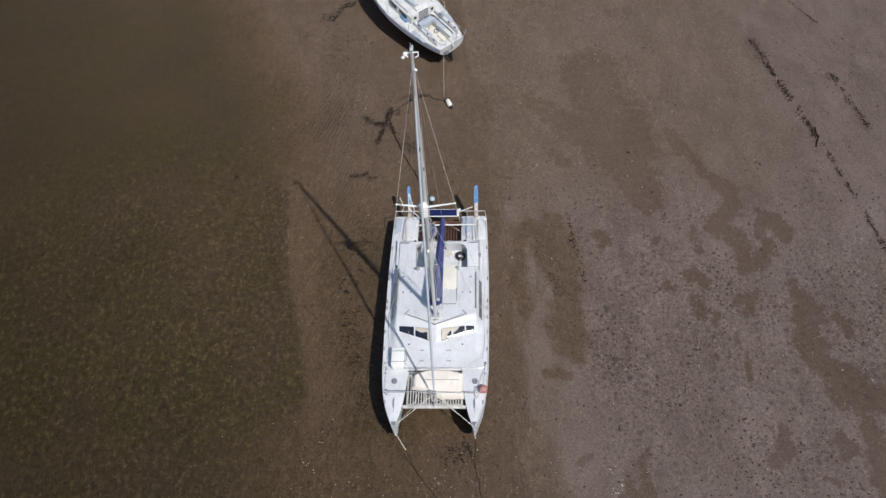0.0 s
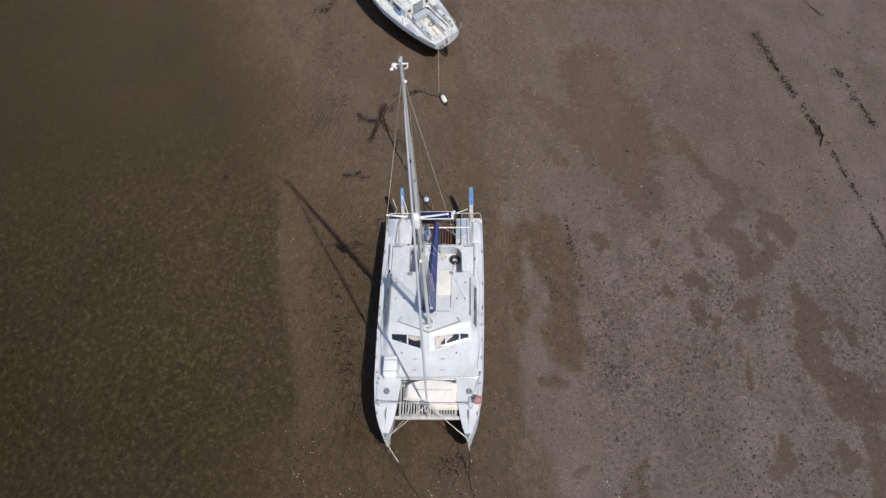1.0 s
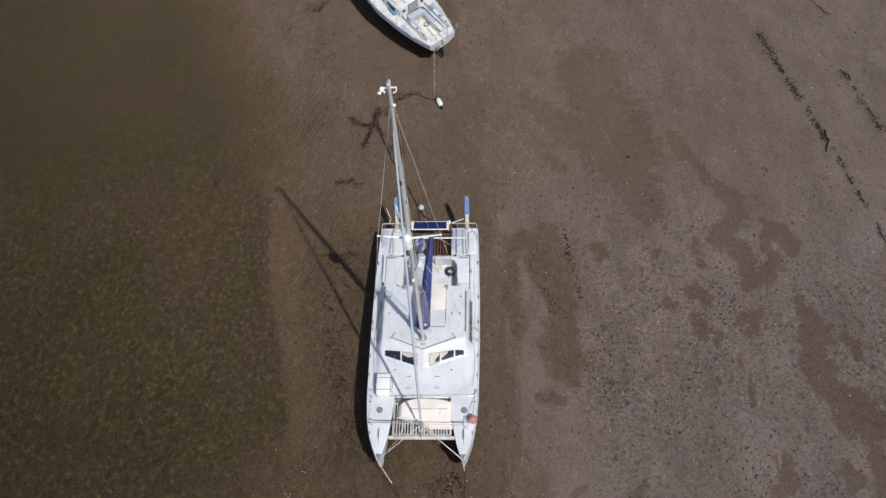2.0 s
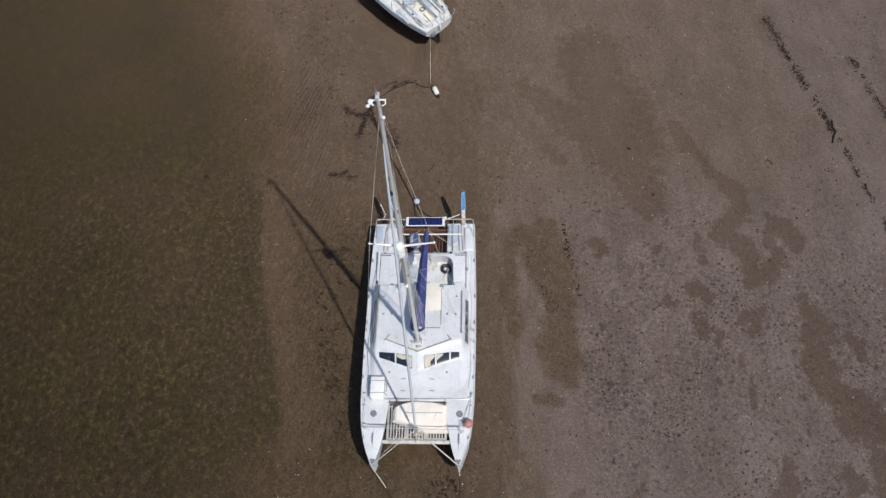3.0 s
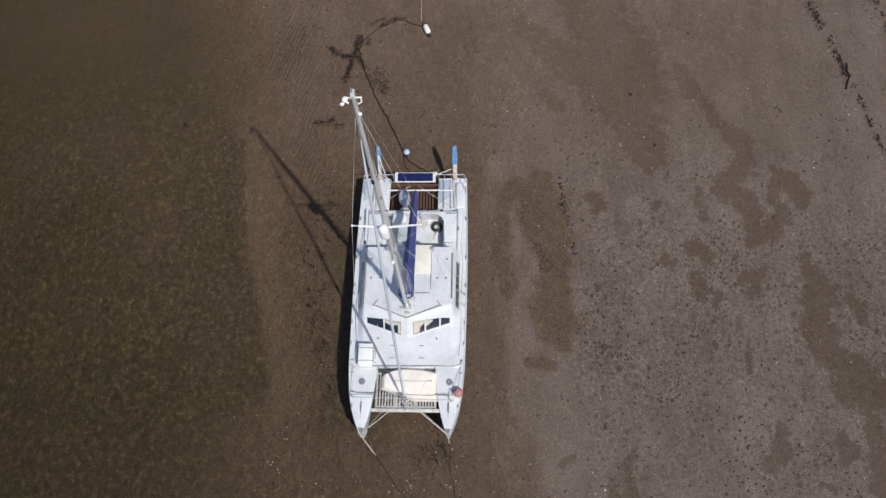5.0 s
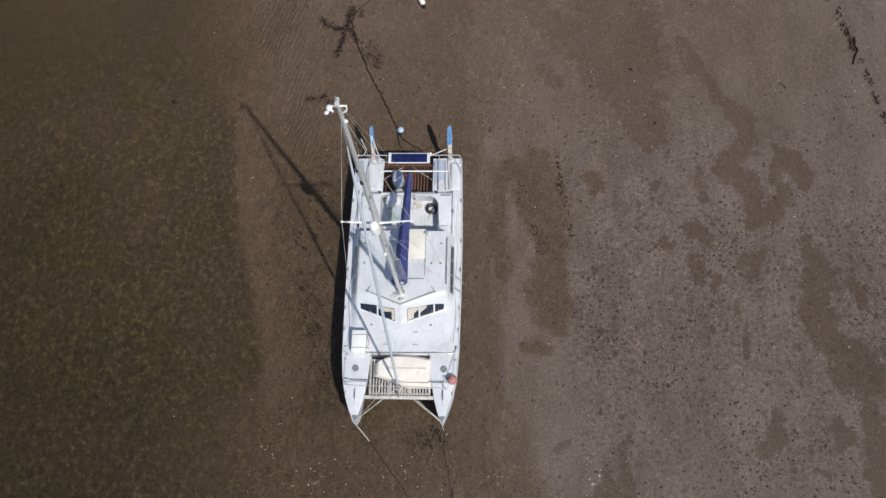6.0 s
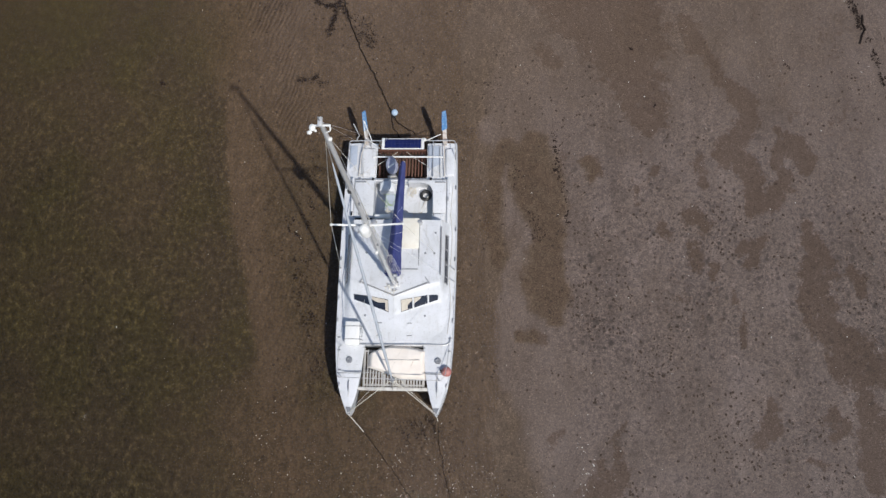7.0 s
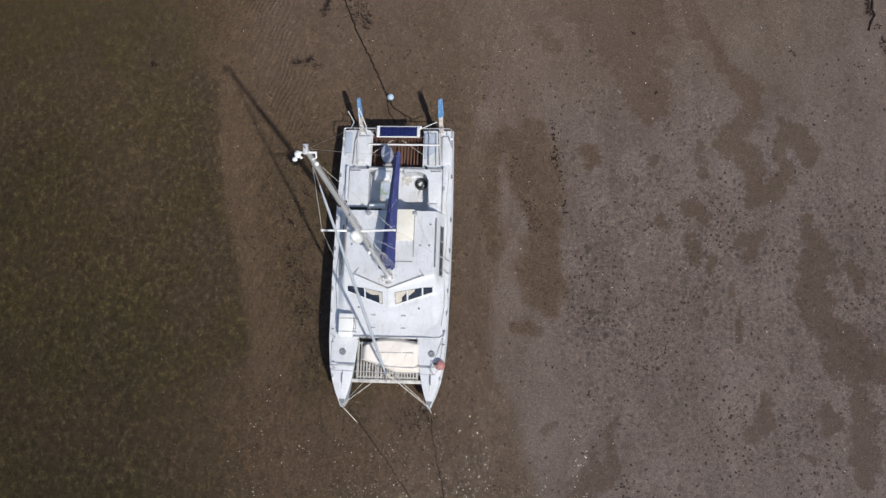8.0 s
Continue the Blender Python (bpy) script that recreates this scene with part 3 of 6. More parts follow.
def sheer(y):
    return lerp_table(SHEER, y)


def roof(x, y):
    """Height of the moulded cabin top over the bridge deck."""
    a = abs(x)
    d = sheer(y) + 0.05 * (1 - (x / 1.8) ** 2)
    ridge = 3.62 + 0.34 * min(a / 1.05, 1.25)
    side = 1 - float(ease(1.36, 1.70, a))
    ramp_up = float(ease(2.15, ridge - 0.45, y))
    step = float(ease(ridge - 0.62, ridge + 0.05, y))
    return d + side * (0.17 * ramp_up + 0.42 * step) - 0.03 * float(ease(1.66, 1.74, a))


def on_roof(corners, lift, nx=6, ny=4, thick=0.012):
    """A curved panel that lies on the cabin top between four corners (x, y)."""
    a, b, c, d = [Vector((*p, 0)) for p in corners]
    bm = bmesh.new()
    layers = []
    for dz in (lift - thick, lift):
        layers.append([[bm.verts.new((p.x, p.y, roof(p.x, p.y) + dz)) for p in (a.lerp(b, i / nx).lerp(d.lerp(c, i / nx), j / ny) for i in range(nx + 1))] for j in range(ny + 1)])
    low, top = layers
    for j in range(ny):
        for i in range(nx):
            bm.faces.new((top[j][i], top[j][i + 1], top[j + 1][i + 1], top[j + 1][i]))
    rim = lambda g: g[0][:-1] + [r[-1] for r in g[:-1]] + g[-1][:0:-1] + [r[0] for r in g[:0:-1]]
    lo, hi = rim(low), rim(top)
    for i in range(len(lo)):
        j = (i + 1) % len(lo)
        bm.faces.new((lo[i], lo[j], hi[j], hi[i]))
    for row in low[1:-1]:
        for v in row[1:-1]:
            bm.verts.remove(v)
    return bm


def hull_section(s, y):
    o, i, z, k = (lerp_table(t, y) for t in (OUTER, INNER, SHEER, KEEL))
    m, h = (o + i) / 2, z - k
    w = (o - i) / 2
    ring = [(o, z), (o - 0.02 * min(1, w * 3), k + 0.72 * h), (m + 0.93 * w, k + 0.42 * h), (m + 0.72 * w, k + 0.16 * h), (m + 0.3 * w, k + 0.02 * h),
            (m - 0.3 * w, k + 0.02 * h), (m - 0.55 * w, k + 0.16 * h), (m - 0.66 * w, k + 0.42 * h), (m - 0.80 * w, k + 0.72 * h), (i, z)]
    return [(s * x, y, q) for x, q in ring]


def build_catamaran():
    cat = thing("catamaran", BOAT, "weathered white cruising catamaran aground on wet mud", "boat")
    ys = [0, 0.05, 0.12, 0.2, 0.3, 0.45, 0.6, 0.8, 1.05, 1.3, 1.7, 2.1, 2.6, 3.2, 4, 5, 6.1, 6.16, 7, 7.5, 7.56, 8.2, 8.95]
    for s in (-1, 1):
        hull = part("hull", loft(bmesh.new(), [hull_section(s, y) for y in ys]), HULL, cat, "chalky white hull with streaks of rust and dirt")
        boot = bmesh.new()
        rings = []
        for y in ys[4:]:
            sec = [Vector(p) for p in hull_section(s, y)]
            mid = sum((p for p in sec), Vector()) / len(sec)
            rings.append([p + (p - mid).normalized() * 0.008 for p in sec[2:8]])
        loft(boot, rings, caps=False, closed=False)
        part("antifouling", boot, ANTIFOUL, hull, "black antifouled bottom")
        # the deck of each hull, slightly crowned
        deck = bmesh.new()
        rows = []
        for y in ys:
            o, i = lerp_table(OUTER, y), lerp_table(INNER, y)
            rows.append([(s * (i + (o - i) * f), y, sheer(y) + 0.012 + 0.035 * (1 - (2 * f - 1) ** 2) * min(1, (o - i) * 1.5)) for f in (0, 0.15, 0.35, 0.5, 0.65, 0.85, 1)])
        loft(deck, rows, caps=False, closed=False)
        part("side_deck", deck, WHITE, cat)
        toe = [(s * (lerp_table(OUTER, y) - 0.01), y, sheer(y) + 0.03) for y in ys[1:]]
        part("toe_rail", bar(toe, 0.015, 6), WHITE, cat)
        strake = [(s * (lerp_table(OUTER, y) + 0.004), y, sheer(y) - 0.10) for y in ys[2:]]
        part("rubbing_strake", bar(strake, 0.016, 6), GREY_RUBBER, cat, "grey rubbing strake")
        # stem fitting
        part("stem_fitting", prism([(s * 1.33 - 0.05, 0.02), (s * 1.33 + 0.05, 0.02), (s * 1.33 + 0.085, 0.24), (s * 1.33 - 0.085, 0.24)], 1.505, 1.535, 0.006), GREY_PLASTIC, cat, "grey metal stem fitting")
        # transom and its seam
        part("deck_seam", boxes(((s * 1.36, 1.25, sheer(1.25) + 0.046), (0.74, 0.018, 0.008)), bevel=0.002), GREY_RUBBER, cat)
        part("centre_strip", boxes(((s * 1.345, 0.85, sheer(0.85) + 0.042), (0.022, 0.62, 0.016)), bevel=0.004), STEEL, cat)
        part("cleat", bar(round_path([(s * 1.345, 0.72, 1.56), (s * 1.345, 0.76, 1.62), (s * 1.345, 0.98, 1.62), (s * 1.345, 1.02, 1.56)], 0.03), 0.017, 6), GREY_PLASTIC, cat, "grey mooring cleat")
        vent = lathe([(0.0, 0.0), (0.10, 0.0), (0.10, 0.03), (0.085, 0.05), (0.055, 0.055), (0.04, 0.045), (0.0, 0.045)], 20)
        bmesh.ops.translate(vent, verts=vent.verts, vec=(s * 1.36, 1.65, sheer(1.65) + 0.045))
        part("deck_vent", vent, GREY_PLASTIC, cat, "round grey deck plate")
        for y in (1.35, 1.95, 2.35):
            part("stanchion_base", boxes(((s * (lerp_table(OUTER, y) - 0.1), y, sheer(y) + 0.05), (0.09, 0.035, 0.03))), GREY_PLASTIC, cat)

    # cabin and bridge deck: a moulded top with closed sides
    xs = [-1.74 + 3.48 * i / 68 for i in range(69)]
    yy = [2.15 + 3.9 * i / 78 for i in range(79)]
    top = bmesh.new()
    grid = [[top.verts.new((x, y, roof(x, y))) for x in xs] for y in yy]
    for a, b in zip(grid, grid[1:]):
        for i in range(len(xs) - 1):
            top.faces.new((a[i], a[i + 1], b[i + 1], b[i]))
    ring = grid[0][:-1] + [r[-1] for r in grid[:-1]] + grid[-1][:0:-1] + [r[0] for r in grid[:0:-1]]
    low = [top.verts.new((v.co.x, v.co.y, 0.72)) for v in ring]
    for i in range(len(ring)):
        j = (i + 1) % len(ring)
        top.faces.new((ring[i], low[i], low[j], ring[j]))
    top.faces.new(low)
    cabin = part("cabin_top", top, WHITE, cat, "white moulded cabin top and foredeck")

    # front windows, three panes a side, in grey rubber seals
    for s in (-1, 1):
        cuts = (0.20, 0.57, 1.03, 1.33) if s > 0 else (0.19, 0.74, 1.29)
        back_y = lambda x: 3.47 + (0.22 * (x - 0.2) if x < 1.04 else 0.183 + 0.08 * (x - 1.03))
        front_y = lambda x: 3.13 + 0.36 * (x - 0.2)
        quad = lambda a, b, e=0.0: [(s * (a - e), front_y(a) - e), (s * (b + e), front_y(b) - e), (s * (b + e), back_y(b) + e), (s * (a - e), back_y(a) + e)]
        window = part("front_window", on_roof(quad(cuts[0], cuts[-1] + 0.01, 0.010), 0.010, 24, 6), WHITE, cat, "wrap of tinted cabin windows in a white frame")
        for k, (a, b) in enumerate(zip(cuts, cuts[1:])):
            part("pane", on_roof(quad(a + (0.025 if k else 0.0), b - (0.025 if k < len(cuts) - 2 else 0.0)), 0.016, 8, 6), DARK_GLASS, window)
        for x in cuts[1:-1]:
            part("mullion", on_roof([(s * (x - 0.022), front_y(x) - 0.02), (s * (x + 0.022), front_y(x) - 0.02), (s * (x + 0.022), back_y(x) + 0.02), (s * (x - 0.022), back_y(x) + 0.02)], 0.020, 2, 6), WHITE, window, "white mullion")
        level = lambda x, f: front_y(x) + 0.008 + f * (back_y(x) - front_y(x) - 0.016)
        cloth = lambda a, b, f0, f1, g0, g1: [(s * a, level(a, f0)), (s * b, level(b, f1)), (s * b, level(b, g1)), (s * a, level(a, g0))]
        if s > 0:
            spans = ((0.21, 0.40, 0.0, 0.05, 1.0, 1.0), (0.40, 0.535, 0.45, 0.75, 1.0, 1.0), (0.60, 0.80, 0.40, 0.80, 1.0, 1.0))
        else:
            spans = ((0.20, 0.29, 0.0, 0.05, 1.0, 0.95), (0.29, 0.52, 0.72, 0.55, 1.0, 1.0), (0.52, 0.71, 0.55, 0.70, 1.0, 1.0))
        for span in spans:
            part("curtain", on_roof(cloth(*span), 0.0195, 8, 6, 0.003), CURTAIN, window, "cream curtain drawn behind the glass")

        # long side windows in the sloping cabin side
        wx = lambda y, f: s * (1.515 + 0.10 * f)
        side = part("side_window", on_roof([(wx(4, 0), 4.05), (wx(4, 1), 4.02), (wx(5.6, 1), 5.66), (wx(5.6, 0), 5.63)], 0.030, 4, 30, 0.03), GREY_RUBBER, cat, "row of narrow dark side windows")
        for a, b in ((4.08, 4.62), (4.68, 5.12), (5.18, 5.60)):
            part("pane", on_roof([(wx(a, 0.12), a), (wx(a, 0.88), a), (wx(b, 0.88), b), (wx(b, 0.12), b)], 0.036, 3, 10), DARK_GLASS, side)

        # wooden grab rails on the roof
        rail = [(s * 1.40, y, roof(1.40, y) + 0.055) for y in (4.25, 4.55, 4.9, 5.25, 5.6, 5.82)]
        grab = part("grab_rail", bar(rail, 0.022, 6), GREY_RUBBER, cat, "grey weathered grab rail")
        for y in (4.3, 4.8, 5.3, 5.78):
            part("foot", boxes(((s * 1.40, y, roof(1.40, y) + 0.02), (0.04, 0.08, 0.06))), GREY_RUBBER, grab)
        # breakwater moulding, a shallow chevron at the fore edge of the roof
        v = [(s * x, 3.58 + 0.41 * x / 1.02, roof(x, 3.58 + 0.41 * x / 1.02) + 0.025) for x in (0.0, 0.25, 0.5, 0.75, 1.0)]
        part("breakwater_rail", bar(v, 0.02, 6), GREY_RUBBER, cat, "grey chevron rail at the roof edge")
        end = part("rail_bracket", bar([(s * 1.0, 4.0, roof(1.0, 4.0) + 0.02), (s * 1.08, 3.97, roof(1.08, 3.97) + 0.06), (s * 0.94, 4.18, roof(0.94, 4.18) + 0.02)], 0.014, 6), STEEL, cat)
        for x, y in ((1.22, 5.62), (1.2, 4.95), (0.92, 4.95), (0.93, 3.03)):
            plate = lathe([(0.0, 0.0), (0.035, 0.0), (0.032, 0.018), (0.0, 0.022)], 12)
            bmesh.ops.translate(plate, verts=plate.verts, vec=(s * x, y, roof(x, y)))
            part("deck_fitting", plate, GREY_PLASTIC, cat)

    for x in (-0.47, 0.46):
        for y in (2.80, 2.42):
            part("foot_batten", boxes(((x, y, roof(x, y) + 0.008), (0.15, 0.022, 0.02)), bevel=0.005), GREY_PLASTIC, cat)

    # sliding hatch with its runners
    for x in (0.14, 0.72):
        part("hatch_runner", boxes(((x, 5.0, roof(x, 5.0) + 0.02), (0.028, 1.75, 0.04))), GREY_RUBBER if x > 0.5 else WHITE, cat)
    part("hatch_stop", boxes(((0.34, 4.42, roof(0.34, 4.42) + 0.02), (0.74, 0.022, 0.03))), GREY_PLASTIC, cat)
    hatch = part("sliding_hatch", boxes(((0.44, 5.58, roof(0.5, 5.6) + 0.06), (0.56, 0.98, 0.06)), bevel=0.02), WARM_WHITE, cat, "cream sliding companionway hatch")
    part("hatch_garage", boxes(((-0.02, 5.2, roof(0, 5.2) + 0.0), (0.5, 1.6, 0.04)), bevel=0.015), WHITE, cat)

    # fore edge of the bridge deck
    # Thin black line just ahead of and below the fore rail
    part("fore_dark_line", bar([(-0.95, 2.05, 1.50), (0, 2.04, 1.52), (0.95, 2.05, 1.50)], 0.012, 6), BLACK_RUBBER, cat, "thin black line below the fore rail")
    part("fore_rail", bar([(-1.30, 2.14, 1.56), (-0.9, 2.13, 1.585), (0, 2.13, 1.60), (0.9, 2.14, 1.585), (1.45, 2.14, 1.56), (1.62, 2.15, 1.56), (1.71, 2.22, 1.555), (1.74, 2.38, 1.54)], 0.019, 8), STEEL, cat, "steel tube along the fore edge of the deck")
    part("fore_face", boxes(((0, 2.13, 1.22), (1.75, 0.04, 0.5))), WHITE, cat)
    beam = bmesh.new()
    box(beam, (0, 0.80, 1.40), (2.14, 0.11, 0.11), 0.03)
    part("fore_beam", beam, WORN_WHITE, cat, "white fore crossbeam between the bows")

    # netting deck of slats between the bows
    for x in (-0.93, -0.31, 0.31, 0.93):
        part("bearer", boxes(((x, 1.44, 1.31), (0.05, 1.30, 0.05))), TEAK, cat)
    for y in (0.92, 1.95):
        part("cross_bearer", boxes(((0, y, 1.325), (1.9, 0.05, 0.04))), TEAK, cat)
    slat_mesh = None
    for i in range(21):
        x = -0.90 + 1.80 * i / 20
        if slat_mesh is None:
            first = part("slat", boxes(((0, 1.40, 1.365), (0.040, 1.18, 0.03)), bevel=0.004), TEAK, cat)
            slat_mesh, ob = first.data, first
        else:
            ob = new("slat", slat_mesh)
            ob.parent = cat
        ob.location.x = x

    # pulpit round the bows
    path = round_path([(-1.62, 2.08, 1.56), (-1.62, 2.0, 2.02), (-1.64, 1.08, 2.05), (1.50, 1.02, 2.02)], 0.12)
    part("pulpit", bar(path, 0.012, 8), STEEL, cat, "thin steel pulpit rail across the bows")
    part("pulpit_post", bar([(-1.58, 1.15, 1.54), (-1.62, 1.12, 2.03)], 0.014), STEEL, cat)
    part("pulpit_post", bar([(1.42, 1.05, 1.54), (1.48, 1.02, 2.0)], 0.014), STEEL, cat)
    part("pulpit_post", bar(round_path([(1.48, 1.02, 2.0), (1.62, 1.2, 2.0), (1.70, 2.15, 1.56)], 0.1), 0.010), STEEL, cat)
    part("bow_wire", bar([(-1.5, 1.28, 1.60), (0, 1.25, 1.62), (1.5, 1.28, 1.6)], 0.008, 6), STEEL, cat)

    # cockpit
    part("cockpit_floor", boxes(((0.10, 6.82, 0.70), (2.0, 1.55, 0.06)), bevel=0.01), WHITE, cat)
    # Thin sheet in a shade colour, for the bluish shadow in the footwell
    part("cockpit_shade_sheet", boxes(((-0.52, 6.78, 0.737), (0.62, 1.2, 0.01)), bevel=0.003), SHADE_BLUE, cat, "grey blue sheet coloured as shade on the cockpit sole")
    part("cockpit_seat", boxes(((-1.18, 6.85, 0.98), (0.64, 1.42, 0.52)), bevel=0.04), WHITE, cat, "white moulded cockpit seat")
    corner = [(0.80 + 0.26 * math.cos(a), 7.20 + 0.26 * math.sin(a)) for a in (math.pi / 2 * k / 8 for k in range(9))]
    part("cockpit_seat", prism([(1.06, 6.44)] + corner + [(0.25, 7.46), (0.25, 7.56), (1.50, 7.56), (1.50, 6.44)], 0.72, 1.24, 0.03), WHITE, cat, "white moulded seat that curves into the aft bench")
    part("seat_locker", boxes(((1.25, 6.28, 1.0), (0.30, 0.27, 0.55)), bevel=0.03), WHITE, cat, "square white locker at the end of the seat")
    for s in (-1, 1):
        part("coaming", boxes(((s * 1.56, 6.85, 1.14), (0.09, 1.56, 0.26)), bevel=0.03), WHITE, cat)
        winch = lathe([(0.0, 0.0), (0.085, 0.0), (0.08, 0.04), (0.055, 0.07), (0.06, 0.13), (0.07, 0.14), (0.0, 0.15)], 16)
        bmesh.ops.translate(winch, verts=winch.verts, vec=(s * 0.72, 5.95, roof(0.72, 5.95)))
        part("winch", winch, STEEL, cat, "small steel sheet winch")
        for y in (6.12, 7.48):
            part("seat_bracket", boxes(((s * 1.30, y, 1.26), (0.34, 0.03, 0.05))), GREY_PLASTIC, cat)
    # Black strips laid on the seat stand for the shade at the bulkhead
    for x, w in ((-1.16, 0.58), (-0.62, 0.42)):
        part("bulkhead_shade_strip", boxes(((x, 6.20, 1.262), (w, 0.13, 0.03))), BLACK_RUBBER, cat, "black strip coloured as the shaded gap under the cabin edge")
    part("aft_coaming", boxes(((0.02, 7.60, 0.96), (3.1, 0.10, 0.36)), bevel=0.03), WHITE, cat)
    part("aft_coaming_trim", bar([(-1.5, 7.60, 1.16), (0, 7.60, 1.17), (1.55, 7.60, 1.16)], 0.016, 6), STEEL, cat)
    part("companion_step", boxes(((-0.55, 6.16, 0.95), (0.62, 0.2, 0.5)), bevel=0.02), SHADE_BLUE, cat)
    part("companion_roll", bar([(-0.80, 6.30, 1.26), (-0.30, 6.31, 1.26)], 0.085, 12), WHITE_PLASTIC, cat, "white rolled canvas")
    part("companionway", boxes(((0.45, 6.065, 1.2), (0.6, 0.02, 0.7))), BLACK_RUBBER, cat, "dark companionway opening")
    part("cockpit_bulge", lathe([(0.0, 0.0), (0.42, 0.0), (0.40, 0.02), (0.0, 0.024)], 28), WHITE, cat).location = (0.42, 6.95, 0.735)
    part("cockpit_locker", boxes(((-0.46, 7.36, 0.9), (0.50, 0.30, 0.36)), bevel=0.04), WHITE, cat)

    for x, y, z, w, l, dark in ((-1.34, 7.60, 1.17, 0.10, 0.09, 0), (-0.92, 7.60, 1.17, 0.07, 0.10, 1), (0.40, 7.60, 1.17, 0.12, 0.08, 0), (0.98, 7.60, 1.17, 0.08, 0.12, 1), (1.42, 7.58, 1.17, 0.10, 0.10, 0),
                                (1.56, 6.9, 1.28, 0.06, 0.14, 0), (-1.56, 6.4, 1.28, 0.06, 0.14, 1), (1.30, 6.02, 1.42, 0.09, 0.07, 1), (-0.25, 5.98, 1.66, 0.10, 0.08, 1), (1.05, 5.96, 1.66, 0.10, 0.08, 0)):
        part("cam_cleat", boxes(((x, y, z), (w, l, 0.05)), bevel=0.012), BLACK_RUBBER if dark else STEEL, cat, "small dark cleat" if dark else "")
    for s in (-1, 1):
        part("deck_sheet", bar([(s * (lerp_table(OUTER, y) - 0.16 - 0.04 * math.sin(3 * y + s)), y, sheer(y) + 0.06) for y in (2.5, 3.1, 3.7, 4.3, 5.0, 5.7, 6.4, 7.1, 7.5)], 0.008, 5), ROPE if s > 0 else BLUE_HULL, cat, "sheet led along the side deck")
    # open well aft with its stained slats
    for x in (-0.78, 0.12, 0.78):
        part("bearer", boxes(((x, 8.20, 0.66), (0.06, 1.1, 0.06))), RED_WOOD, cat)
    well = None
    for i in range(15):
        x = -0.74 + 1.48 * i / 14
        if well is None:
            ob = part("well_slat", boxes(((0, 8.20, 0.71), (0.046, 1.08, 0.03)), bevel=0.004), RED_WOOD, cat)
            well = ob.data
        else:
            ob = new("well_slat", well)
            ob.parent = cat
        ob.location.x = x
    part("well_back", boxes(((0, 8.76, 0.72), (1.66, 0.05, 0.20))), RED_WOOD, cat)
    part("aft_beam", bar([(-0.95, 8.40, 1.12), (1.36, 8.40, 1.12)], 0.026, 10), WHITE_PLASTIC, cat, "white aft crossbeam tube")
    part("bracket_board", boxes(((-0.25, 7.74, 0.90), (0.42, 0.05, 0.34))), TEAK, cat)

    # lockers and steering gear on the sterns
    for s in (-1, 1):
        lid = bmesh.new()
        box(lid, (-1.10 if s < 0 else 1.60, 8.24, 1.0), (0.50 if s < 0 else 0.32, 0.98, 0.17), 0.075, segments=4)
        part("stern_locker", lid, WHITE, cat, "white stern locker with a rounded lid")
        part("rudder_box", boxes(((-1.20 if s < 0 else 1.41, 8.98, 0.86), (0.14, 0.22, 0.52)), bevel=0.015), RUST, cat, "rust stained rudder stock box")
        part("tiller", bar([((-1.22 if s < 0 else 1.40), 8.95, 1.12), ((-1.34 if s < 0 else 1.41), 8.5, 1.14), ((-1.41 if s < 0 else 1.42), 7.72, 1.14)], [0.019, 0.017, 0.015], 8), TILLER, cat, "tan wooden tiller")
        part("tiller_rail", bar([(s * 1.24, 8.85, 1.03), (s * 1.28, 7.7, 1.10)], 0.010, 8), STEEL, cat)
        lean = Vector((0, 0.56, 0.83)).normalized()
        wide = (Vector((0.55, 0.70, -0.46)) if s < 0 else Vector((0.80, 0.50, -0.33))).normalized()
        foot = Vector((-1.20 if s < 0 else 1.41, 9.02, 1.02))
        for name, a, b, w0, w1, material, label in (("rudder_stock", -0.25, 0.42, 0.035, 0.05, RUST, "rusty white head of the raised rudder"), ("rudder_blade", 0.42, 1.14, 0.082, 0.045, RUDDER_BLUE, "raised rudder blade with chipped blue paint")):
            p, q = foot + lean * a, foot + lean * b
            t = Vector((0.045, 0.02, 0))
            bm = loft(bmesh.new(), [[c - wide * w - t * 0.5, c - wide * w * 0.6 + t - t * 2, c + wide * w - t * 0.4, c + wide * w + t * 0.4, c - wide * w * 0.6 + t, c - wide * w + t * 0.5] for c, w in ((p, w0), (p.lerp(q, 0.6), (w0 + w1) / 2 + 0.01), (q, w1))])
            part(name, bm, material, cat, label)
    # Flat panels bluer than the deck around them
    part("walkway_panel", boxes(((1.08, 8.28, sheer(8.28) + 0.052), (0.40, 1.1, 0.012)), bevel=0.004), SHADE_BLUE, cat, "pale blue grey deck panel")
    part("walkway_panel", boxes(((-1.62, 8.28, sheer(8.28) + 0.046), (0.24, 1.1, 0.012)), bevel=0.004), SHADE_BLUE, cat)
    part("tiller_bar", bar([(1.02, 8.82, 1.06), (1.04, 7.72, 1.12)], 0.016, 8), STEEL, cat)
    for s in (-1, 1):
        for y in (0.9, 2.9, 3.6, 4.9, 5.9, 7.35):
            part("fairlead", boxes(((s * (lerp_table(OUTER, y) - 0.035), y, sheer(y) + 0.055), (0.045, 0.13, 0.035)), bevel=0.01), GREY_PLASTIC if y > 4 else STEEL, cat, "dark deck fairlead" if y > 4 else "")
    # stern rail
    part("stern_rail", bar(round_path([(-1.72, 8.3, 0.98), (-1.72, 8.45, 1.42), (-1.70, 8.84, 1.44), (1.76, 8.88, 1.36), (1.78, 8.5, 1.34), (1.78, 8.35, 0.98)], 0.08), 0.016, 8), STEEL, cat, "steel pushpit rail over the sterns")
